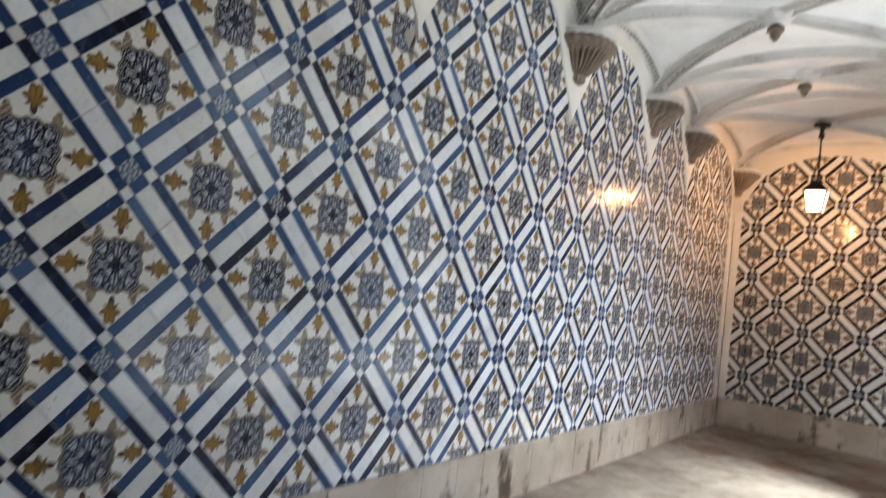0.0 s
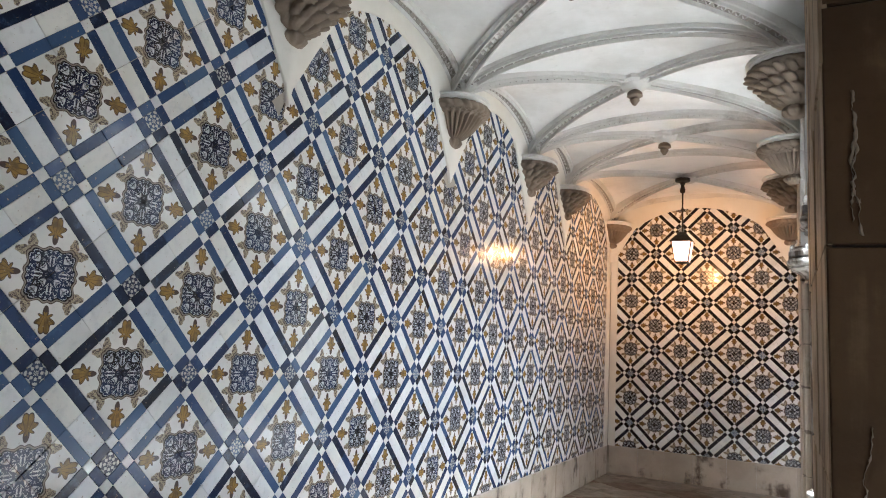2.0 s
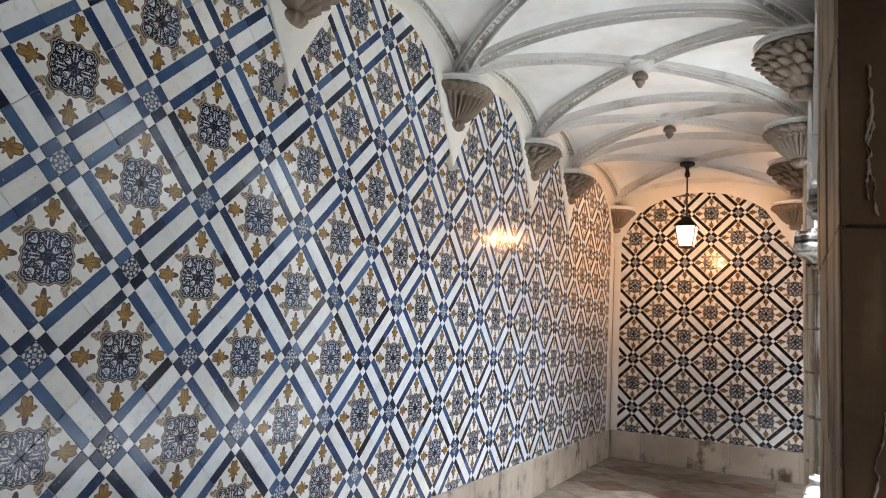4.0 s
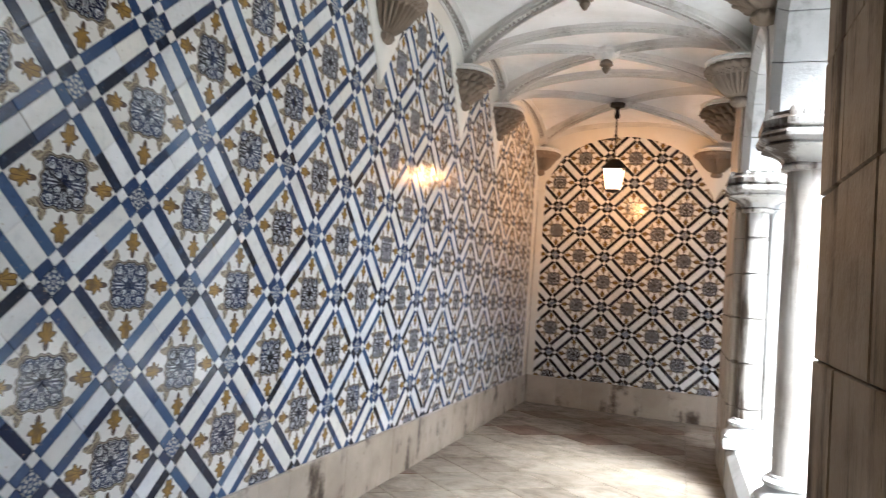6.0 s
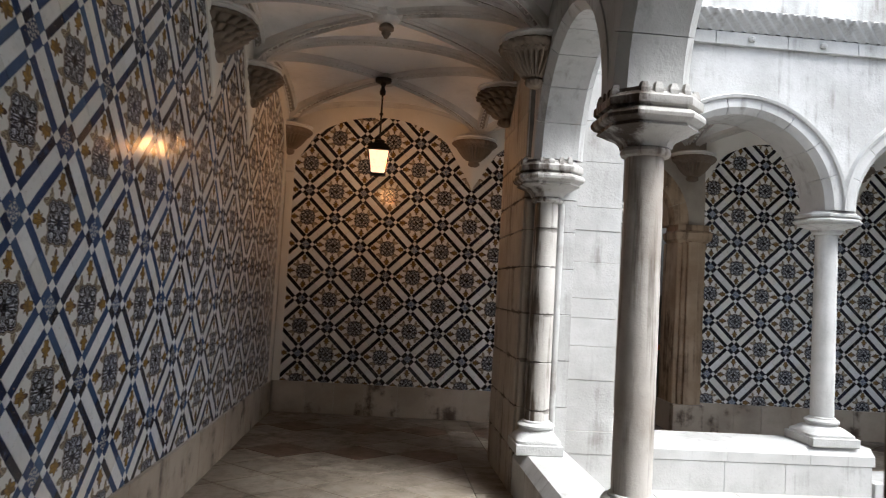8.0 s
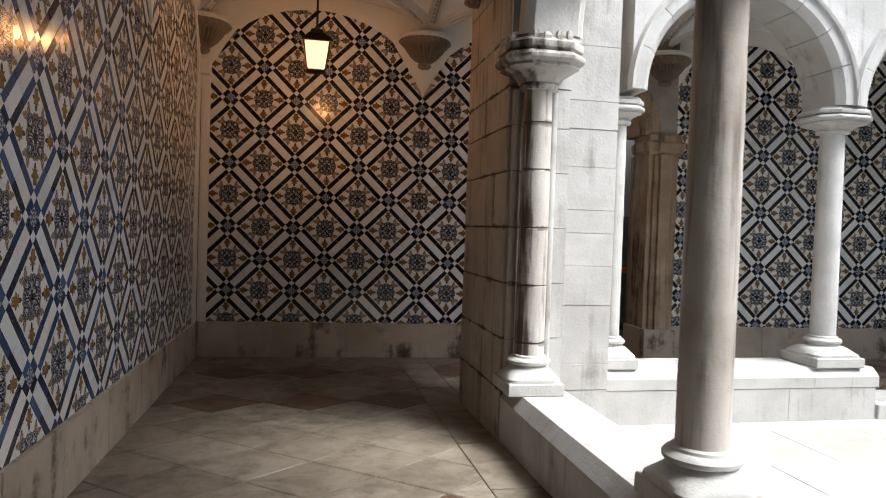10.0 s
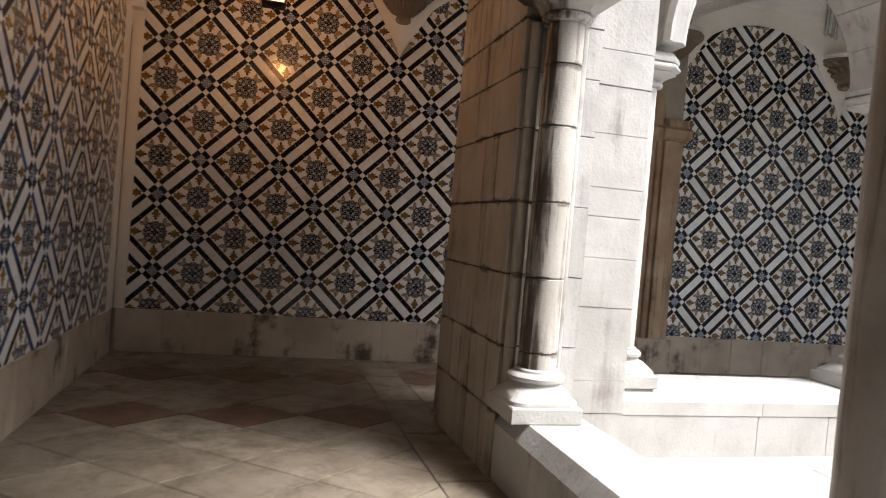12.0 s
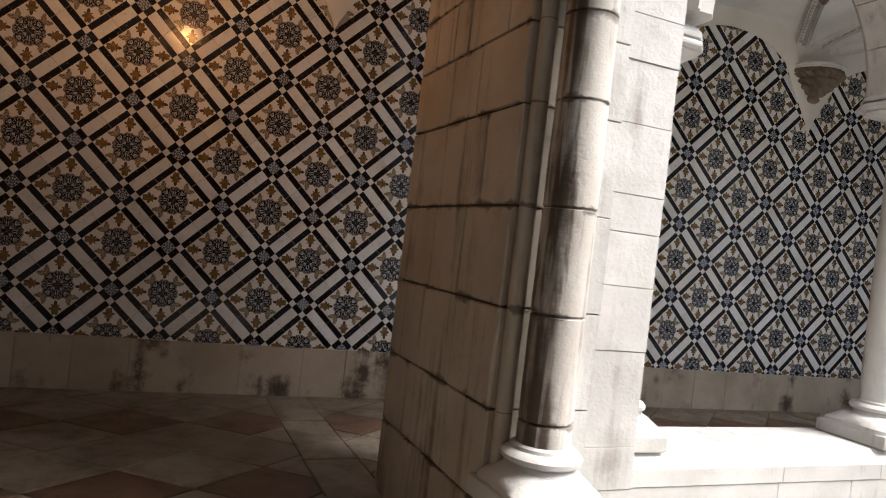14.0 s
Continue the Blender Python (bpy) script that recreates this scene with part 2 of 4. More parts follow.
def glaze_flower():
    n = Nodes("flower_glaze")
    hi, lo, vec = folded(n, "pattern")
    r = n.m("SQRT", n.m("ADD", n.m("MULTIPLY", hi, hi), n.m("MULTIPLY", lo, lo)))
    th = n.m("ARCTAN2", lo, hi)
    leaf = n.m("ADD", n.m("SINE", n.m("MULTIPLY", r, 14.0)), n.m("COSINE", n.m("MULTIPLY", th, 8.0)))
    leaf = n.m("ADD", leaf, n.m("MULTIPLY", n.m("SUBTRACT", n.noise(6, vec, detail=2, distort=0.8), 0.5), 4.0))
    deep = n.ramp(n.island(), [(0.0, (0.03, 0.03, 0.045)), (0.5, (0.06, 0.10, 0.20)), (1.0, (0.13, 0.17, 0.25))])
    return glaze_finish(n, n.mix(n.step(leaf, 0.1, 0.45), deep, (0.50, 0.50, 0.47)))


G_WHITE, G_ROSE, G_FLOWER = glaze_white(), glaze_rosette("rosette_glaze"), glaze_flower()
# darker copies for the end wall, with its dimmer light in the colours
G_ROSE_DIM = glaze_rosette("dimmed_rosette_glaze", True)
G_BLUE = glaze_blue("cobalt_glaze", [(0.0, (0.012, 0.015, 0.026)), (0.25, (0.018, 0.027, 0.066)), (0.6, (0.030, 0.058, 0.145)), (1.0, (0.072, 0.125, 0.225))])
G_BLUE_DIM = glaze_blue("dimmed_blue_glaze", [(0.0, (0.009, 0.008, 0.008)), (0.6, (0.011, 0.010, 0.012)), (1.0, (0.020, 0.022, 0.036))])
MORTAR = plaster("lime_mortar", (0.40, 0.36, 0.30), (0.26, 0.23, 0.19))


def marble(name, a, b, rough=0.32, grime=(0.11, 0.08, 0.055)):
    n = Nodes(name)
    f = n.noise(3.5, detail=8, rough=0.65, distort=0.8)
    c = n.mix(n.step(f, 0.35, 0.7), a, b)
    c = n.mix(n.m("MULTIPLY", n.island(), 0.45), c, (b[0] * 0.7, b[1] * 0.68, b[2] * 0.64))
    dirt = n.m("ADD", n.m("MULTIPLY", n.noise(7, detail=7, rough=0.7), 0.6), n.m("MULTIPLY", n.noise(0.9, detail=3), 0.4))
    c = n.mix(n.step(dirt, 0.45, 0.72, 0, 0.8), c, grime)
    n.bump(n.m("ADD", n.noise(40, detail=4), n.noise(6, detail=3)), 0.15, 0.004)
    return n.done(c, n.step(dirt, 0.3, 0.75, rough, rough + 0.3))


M_CREAM = marble("worn_cream_marble", (0.31, 0.27, 0.218), (0.155, 0.127, 0.097), 0.38, (0.055, 0.037, 0.024))
M_RED = marble("red_marble", (0.145, 0.075, 0.046), (0.105, 0.060, 0.040), 0.36, (0.055, 0.037, 0.024))
M_COURT = marble("courtyard_marble", (0.50, 0.495, 0.477), (0.40, 0.39, 0.367), 0.5, (0.36, 0.34, 0.30))
M_GREEN = marble("green_grey_stone", (0.20, 0.23, 0.19), (0.10, 0.12, 0.10), 0.4)


def plain(name, color, rough, metal=0.0, emit=0.0):
    n = Nodes(name)
    c = n.mix(n.step(n.noise(35, detail=5), 0.4, 0.75), color, tuple(k * 0.7 for k in color))
    if emit:
        n.put(n.bsdf.inputs["Emission Color"], color)
        n.bsdf.inputs["Emission Strength"].default_value = emit
    return n.done(c, rough, metal)


IRON = plain("dark_iron", (0.035, 0.028, 0.022), 0.55, 0.6)
STEEL = plain("dark_steel", (0.05, 0.05, 0.05), 0.35, 0.8)
WOOD_RAIL = plain("orange_wood", (0.62, 0.17, 0.05), 0.4)
LIT_GLASS = plain("lit_frosted_glass", (1.0, 0.58, 0.34), 0.4, 0.0, 0.6)
GLASS = Nodes("clear_glass")
GLASS.bsdf.inputs["Transmission Weight"].default_value = 1.0
GLASS = GLASS.done((0.75, 0.85, 0.82), 0.03)


# ---- mesh helpers ----
def mesh(name, verts, faces, mats, index=None, uvs=None, smooth=False):
    me = bpy.data.meshes.new(name)
    me.from_pydata(verts, [], faces)
    for k in mats if isinstance(mats, (list, tuple)) else [mats]:
        me.materials.append(k)
    if index:
        me.polygons.foreach_set("material_index", index)
    if uvs:
        layer = me.uv_layers.new(name="pattern")
        layer.data.foreach_set("uv", [c for uv in uvs for c in uv])
    if smooth:
        me.polygons.foreach_set("use_smooth", [True] * len(faces))
    me.update()
    return me


def thing(name, label, category, kind="", group="", at=None):
    ob = new(name)
    if at:
        ob.matrix_basis = at
    return tagged(ob, label, category, group, kind)


def part(name, bm, material, parent, label="", smooth=None):
    """Links a bmesh, or a ready mesh, as one object under a thing or a part."""
    if isinstance(bm, bmesh.types.BMesh):
        me = bpy.data.meshes.new(name)
        bm.to_mesh(me)
        bm.free()
        me.materials.append(material)
    else:
        me = bm
    if smooth is not None:
        me.polygons.foreach_set("use_smooth", [True] * len(me.polygons))
        me.set_sharp_from_angle(angle=radians(smooth))
    ob = new(name, me)
    ob.parent = parent
    if label:
        ob["label"] = label
    return ob


def box(bm, x0, x1, y0, y1, z0, z1, bevel=0.0):
    v = [bm.verts.new((x, y, z)) for z in (z0, z1) for y in (y0, y1) for x in (x0, x1)]
    fs = [bm.faces.new([v[i] for i in f]) for f in ((0, 2, 3, 1), (4, 5, 7, 6), (0, 1, 5, 4), (2, 6, 7, 3), (0, 4, 6, 2), (1, 3, 7, 5))]
    if bevel:
        es = list({e for f in fs for e in f.edges})
        bmesh.ops.bevel(bm, geom=es, offset=bevel, segments=2, affect="EDGES", profile=0.6)
    return bm


def boxed(*a, bevel=0.0):
    return box(bmesh.new(), *a, bevel=bevel)


def loft(bm, rings, close_ends=True):
    """Joins rings of points, each as long as the next, by quads."""
    vs = [[bm.verts.new(p) for p in ring] for ring in rings]
    for a, b in zip(vs, vs[1:]):
        for i in range(len(a)):
            j = (i + 1) % len(a)
            bm.faces.new((a[i], a[j], b[j], b[i]))
    if close_ends:
        bm.faces.new(vs[0][::-1])
        bm.faces.new(vs[-1])
    return bm


def circle(n, turn=0.0):
    return [(math.cos(2 * math.pi * (i + turn) / n), math.sin(2 * math.pi * (i + turn) / n)) for i in range(n)]


def turned(bm, profile, section, cx=0, cy=0):
    return loft(bm, [[(cx + x * r, cy + y * r, z) for x, y in section] for r, z in profile])


def grid_mesh(bm, f, nu, nv):
    v = [[bm.verts.new(f(i / nu, j / nv)) for j in range(nv + 1)] for i in range(nu + 1)]
    for i in range(nu):
        for j in range(nv):
            bm.faces.new((v[i][j], v[i + 1][j], v[i + 1][j + 1], v[i][j + 1]))
    return bm

# ---- plan ----
YE, XR = 8.408, 2.046            # end wall, corridor side of the arcade
SIDE = [-2.6, -1.0, 0.62, 2.28, 3.91, 5.40, 6.48, YE]   # vault bays along the corridor
ACROSS = [XR, 4.37, 6.12, 8.10]                          # vault bays of the further corridor
SPRING, CROWN = 2.98, 3.30
TILE_FOOT = 0.318
COL_R = 0.085
DOOR_X, DOOR_R, DOOR_Z = 3.60, 0.65, 2.20
FALL = 0.0166                   # the floor and the tile courses of the long wall run slightly downhill
SKEW = -0.039                   # the end wall does not stand quite square to the corridor


def vault_z(x, y, x0, x1, y0, y1):
    def arch(t, a, b):
        s = min(1.0, abs(2 * (t - a) / (b - a) - 1))
        return SPRING + (CROWN - SPRING) * math.sqrt(max(0.0, 1 - s * s))
    return max(arch(x, x0, x1), arch(y, y0, y1))


def border(u, bays):
    """Height of the tiled field's upper edge at u along a wall, and its slope."""
    def z(u):
        for a, b in zip(bays, bays[1:]):
            if a <= u <= b:
                half, d = (b - a) / 2, min(u - a, b - u)
                s = min(1.0, abs(u - (a + b) / 2) / half)
                return min(2.46 + 1.6 * d, 2.36 + 0.80 * math.sqrt(max(0.0, 1 - s * s)))
        return 2.46
    return z(u), (z(u + 0.01) - z(u - 0.01)) / 0.02


# ---- walls, floor, vault ----
def wall_frame(org, ux, nrm):
    m = Matrix.Identity(4)
    m.col[0][:3], m.col[1][:3], m.col[2][:3], m.col[3][:3] = ux, (0, 0, 1), nrm, org
    return m


wall_left = tagged(new("wall_left"), "thick wall faced with blue, white and yellow glazed tiles", "wall", kind="structure")
wall_end = tagged(new("wall_end"), "end wall faced with dark blue and white glazed tiles, dimmed for shade", "wall", kind="structure")
SKEWED = Matrix.Translation((1.0, YE, 0)) @ Matrix.Rotation(math.atan(SKEW), 4, "Z") @ Matrix.Translation((-1.0, -YE, 0))
SLOPED = Matrix.Translation((0, YE, 0)) @ Matrix.Rotation(-FALL, 4, "X") @ Matrix.Translation((0, -YE, 0))
wall_end.matrix_basis = SKEWED
part("masonry", boxed(-0.35, -0.006, -2.6, YE + 0.3, -0.1, 3.7), MORTAR, wall_left)


def end_masonry():
    """The end wall with the arched doorway cut through it."""
    bm = bmesh.new()
    y0, y1 = YE + 0.006, YE + 0.36
    box(bm, -0.006, DOOR_X - DOOR_R, y0, y1, -0.1, 3.7)
    box(bm, DOOR_X + DOOR_R, 8.4, y0, y1, -0.1, 3.7)
    n = 24
    pts = [(DOOR_X + DOOR_R * math.cos(math.pi * i / n), DOOR_Z + DOOR_R * math.sin(math.pi * i / n)) for i in range(n + 1)]
    for (xa, za), (xb, zb) in zip(pts, pts[1:]):
        loft(bm, [[(xb, y, zb), (xa, y, za), (xa, y, 3.7), (xb, y, 3.7)] for y in (y0, y1)])
    return bm


part("masonry", end_masonry(), MORTAR, wall_end)


def plaster_border(bays, frame_m, skip=()):
    """Raised plaster band over the tiled field, up into the vault."""
    bm = bmesh.new()
    a, b = bays[0], bays[-1]
    n = int((b - a) / 0.025)
    us = [a + (b - a) * i / n for i in range(n + 1)]
    rows = []
    for u in us:
        z = border(u, bays)[0]
        rows.append([(u, z - 0.012, 0.0), (u, z - 0.006, 0.016), (u, z + 0.006, 0.02), (u, 3.45, 0.02)])
    vs = [[bm.verts.new(frame_m @ Vector(p)) for p in r] for r in rows]
    for k, (p, q) in enumerate(zip(vs, vs[1:])):
        if any(lo < us[k] < hi for lo, hi in skip):
            continue
        for i in range(3):
            bm.faces.new((p[i], q[i], q[i + 1], p[i + 1]))
    bmesh.ops.recalc_face_normals(bm, faces=bm.faces)
    return bm


LEFT_M = wall_frame((0, 0, 0), (0, 1, 0), (1, 0, 0))
END_M = wall_frame((0, YE, 0), (1, 0, 0), (0, -1, 0))
LEFT_BAYS, END_BAYS = SIDE, [0.0, 1.985, 4.37, 6.12, 8.10]
LEFT_M.translation.x = -0.006
END_M.translation.y = YE + 0.006
part("plaster_border", plaster_border(LEFT_BAYS, LEFT_M), CREAM, wall_left, "cream plaster band", 40)
part("plaster_border", plaster_border(END_BAYS, END_M, [(DOOR_X - 0.9, DOOR_X + 0.9)]), CREAM, wall_end, "cream plaster band", 40)
part("corner_strip", boxed(-0.006, 0.014, YE - 0.14, YE + 0.006, TILE_FOOT, 2.62, bevel=0.004), CREAM, wall_left, "cream plaster corner strip")
part("corner_strip", boxed(0.014, 0.092, YE - 0.012, YE + 0.006, TILE_FOOT, 2.62, bevel=0.004), CREAM, wall_end, "cream plaster corner strip")
part("corner_block", boxed(0.014, 0.10, YE - 0.11, YE - 0.012, 2.50, 2.62, bevel=0.008), CREAM, wall_end)

ceiling = tagged(new("ceiling"), "whitewashed ribbed vault over the corridor", "ceiling", kind="structure")


def vault():
    bm = bmesh.new()
    boxes = [(0.0, XR, a, b if b < YE else YE + 0.05) for a, b in zip(SIDE, SIDE[1:])] + [(a, b, SIDE[-2], YE) for a, b in zip(ACROSS, ACROSS[1:])]
    for x0, x1, y0, y1 in boxes:
        grid_mesh(bm, lambda s, t: (x0 - 0.01 + (x1 - x0 + 0.02) * s, y0 + (y1 - y0) * t, vault_z(x0 + (x1 - x0) * s, y0 + (y1 - y0) * t, x0, x1, y0, y1)), 44, 44)
    return bm


part("vault", vault(), PLASTER, ceiling, smooth=50)
# out of view; added so that no sky light leaks past the vaults
roof = tagged(new("unseen_roof_slab", None), "stone slab roof over the corridor vaults", "roof", kind="structure")
part("slab", boxed(-0.35, 2.42, -2.6, YE + 0.36, 3.72, 3.9), STONE_COURT, roof)
part("slab", boxed(2.42, 8.4, 6.5, YE + 0.36, 3.72, 3.9), STONE_COURT, roof)


def rib(path, up, width=0.055, beads=True):
    """A moulded rib: a raised band between two rolls, with a row of carved buds."""
    half = [(0.50, 0.004), (0.56, -0.014), (0.70, -0.014), (0.74, 0.022), (0.82, 0.022), (0.86, -0.004), (0.98, 0.0), (1.05, 0.06)]
    prof = [(-a, h) for a, h in half[::-1]] + half
    bm = bmesh.new()
    rows = []
    n = len(path)
    for i, p in enumerate(path):
        t = (path[min(i + 1, n - 1)] - path[max(i - 1, 0)]).normalized()
        side = t.cross(Vector(up)).normalized()
        out = side.cross(t).normalized()
        rows.append([bm.verts.new(p + side * (a * width) + out * (h * 1.3 - 0.022)) for a, h in prof])
    for a, b in zip(rows, rows[1:]):
        for k in range(len(prof) - 1):
            # grey for the carved band, and as painted shade on both groove floors
            bm.faces.new((a[k], a[k + 1], b[k + 1], b[k])).material_index = 1 if k in (3, 7, 11) else 0
    if beads:
        length, gap = 0.0, 0.040
        for a, b in zip(path, path[1:]):
            length += (b - a).length
            if length > gap:
                length = 0.0
                t = (b - a).normalized()
                side = t.cross(Vector(up)).normalized()
                out = side.cross(t).normalized()
                c = b - out * 0.016
                ring = [bm.verts.new(c + t * dx * 0.019 + side * dy * width * 0.46) for dx, dy in ((1, 0), (0, 1), (-1, 0), (0, -1))]
                tip = bm.verts.new(c - out * 0.020)
                for k in range(4):
                    # every other facet darker, painting the bud's shaded sides
                    bm.faces.new((ring[k], ring[(k + 1) % 4], tip)).material_index = k % 2
    bmesh.ops.recalc_face_normals(bm, faces=bm.faces)
    return bm


def add_ribs():
    boxes = [(0.0, XR, a, b, k) for k, (a, b) in enumerate(zip(SIDE, SIDE[1:])) if b > 2.0]
    boxes += [(a, b, SIDE[-2], YE, 9) for a, b in zip(ACROSS, ACROSS[1:])]
    for x0, x1, y0, y1, k in boxes:
        def line(pa, pb, n=72):
            return [Vector((x, y, vault_z(x, y, x0, x1, y0, y1))) for x, y in (((pa[0] + (pb[0] - pa[0]) * (0.5 - 0.5 * math.cos(math.pi * i / n))), pa[1] + (pb[1] - pa[1]) * (0.5 - 0.5 * math.cos(math.pi * i / n))) for i in range(n + 1))]
        lines = [((x0, y0), (x1, y1)), ((x0, y1), (x1, y0)), ((x0, y0 + 0.001), (x1, y0 + 0.001))] if k != 9 else [((x0, y0), (x1, y1)), ((x0, y1), (x1, y0)), ((x1, y0), (x1, y1))]
        lines += [((x0 + 0.05, y0), (x0 + 0.05, y1))] if k != 9 else [((x0, y1 - 0.05), (x1, y1 - 0.05))]
        if k == 6:
            lines += [((x0, y1 - 0.05), (x1, y1 - 0.05)), ((x1, y0), (x1, y1))]
        for n, (a, b) in enumerate(lines):
            part("rib", rib(line(a, b), (0, 0, 1), 0.052 if n > 2 else 0.06, beads=True), RIB, ceiling, "carved stone vault rib", 18).data.materials.append(CARVED_DARK)


add_ribs()


def boss(x, y, pendant):
    ob = thing("ceiling_boss", "small carved stone boss hanging where vault ribs cross", "boss", group="vault bosses", at=pose(x, y, CROWN))
    sec = circle(20)
    sec = [(c * (1 + 0.07 * math.cos(8 * math.atan2(s, c))), s * (1 + 0.07 * math.cos(8 * math.atan2(s, c)))) for c, s in sec]
    rosette = part("rosette", turned(bmesh.new(), [(0.115, 0.02), (0.118, -0.025), (0.10, -0.04), (0.092, -0.04), (0.085, -0.06), (0.06, -0.075), (0.03, -0.08)], sec), RIB, ob, smooth=45)
    if pendant:
        part("pendant", turned(bmesh.new(), [(0.025, -0.075), (0.05, -0.095), (0.055, -0.12), (0.03, -0.135), (0.035, -0.15), (0.012, -0.185)], circle(12)), STONE_CORBEL, rosette, smooth=45)


for a, b in zip(SIDE[2:-1], SIDE[3:]):
    boss(XR / 2, (a + b) / 2, b < 7)
for a, b in zip(ACROSS, ACROSS[1:]):
    boss((a + b) / 2, (SIDE[-2] + YE) / 2, True)


# ---- corbels ----
def corbel(name_kind, m, group):
    """A carved bracket that carries the ribs: moulded top, bowl, small foot. Half of it lies in the wall."""
    ob = thing("corbel", {"flute": "fluted brown limestone corbel under the vault ribs", "leaf": "leaf-carved brown limestone corbel under the vault ribs"}[name_kind], "corbel", group=group, at=m)
    n = 48
    top = [(0.225, 0.308), (0.240, 0.302), (0.240, 0.292), (0.226, 0.286), (0.232, 0.264)]
    part("abacus", turned(bmesh.new(), top[::-1], circle(n)), RIB, ob, smooth=35)
    prof = [(0.03, 0.0), (0.055, 0.012), (0.066, 0.03), (0.060, 0.048), (0.052, 0.056), (0.085, 0.068), (0.13, 0.105), (0.168, 0.15), (0.195, 0.19), (0.206, 0.205), (0.215, 0.212), (0.234, 0.23), (0.236, 0.25), (0.225, 0.263)]
    zs, rs = [p[1] for p in prof], [p[0] for p in prof]
    swirl = 1 if m.translation.x > 1 else -1

    def relief(a, z):
        r = float(np.interp(z, zs, rs))
        if name_kind == "flute":
            if z < 0.056:
                return r * (1 + 0.05 * math.cos(a * 14))
            if z < 0.19:
                return r * (1 - 0.20 * abs(math.cos(a * 15)) ** 3)
            if z < 0.212:
                return r * (1 + 0.09 * math.cos(a * 30) * math.cos((z - 0.19) * 285))
            return r * (1 + 0.07 * abs(math.sin(a * 12 + z * 30)) - 0.03)
        if z < 0.056:
            return r * (1 + 0.08 * math.cos(a * 9))
        if z > 0.232:
            return r * (1 + 0.02 * math.cos(a * 22))
        row = (z - 0.056) / 0.046
        k = math.floor(row)
        v = row - k
        cell = (a / (2 * math.pi)) * (11 + 3 * k) + 0.5 * k + swirl * 0.45 * v + 0.12 * math.sin(5 * a + 3 * k)
        u = 2 * (cell - math.floor(cell)) - 1
        lobe = max(0.0, 1 - u * u) * (0.25 + 0.75 * math.sin(math.pi * min(1.0, v * 0.9 + 0.1)))
        return r * (0.87 + 0.28 * lobe - 0.035 * (abs(u) < 0.12) * lobe)

    bm = bmesh.new()
    n, rows = 150, 46
    loft(bm, [[(relief(2 * math.pi * i / n, z) * math.cos(2 * math.pi * i / n), relief(2 * math.pi * i / n, z) * math.sin(2 * math.pi * i / n), z) for i in range(n)] for z in (0.263 * k / rows for k in range(rows + 1))])
    part("bowl", bm, STONE_CORBEL, ob, smooth=60)
    return ob


for y, k in zip(SIDE[2:], ["flute", "leaf", "flute", "leaf", "leaf", "flute"]):
    corbel(k, pose(0.0 if y < 8 else 0.02, y if y < 8 else YE - 0.02, 2.68), "corbels on the tiled wall")
for y, k in zip(SIDE[2:-1], ["leaf", "flute", "leaf", "flute", "leaf"]):
    corbel(k, pose(XR - 0.045, y, 2.68), "corbels over the arcade")
for x, k in zip((1.985, 4.37, 6.12, 8.10), ["flute", "flute", "leaf", "flute"]):
    corbel(k, pose(x, YE + SKEW * (x - 1), 2.68), "corbels on the end wall")
for x, k in zip(ACROSS[1:], ["flute", "leaf", "flute"]):
    corbel(k, pose(x, SIDE[-2], 2.68), "corbels over the arcade")


# ---- columns and arcades ----
CHAMFER = [(1, -0.55), (1, 0.55), (0.55, 1), (-0.55, 1), (-1, 0.55), (-1, -0.55), (-0.55, -1), (0.55, -1)]
SQUARE = [(1, -1), (1, 1), (-1, 1), (-1, -1)]


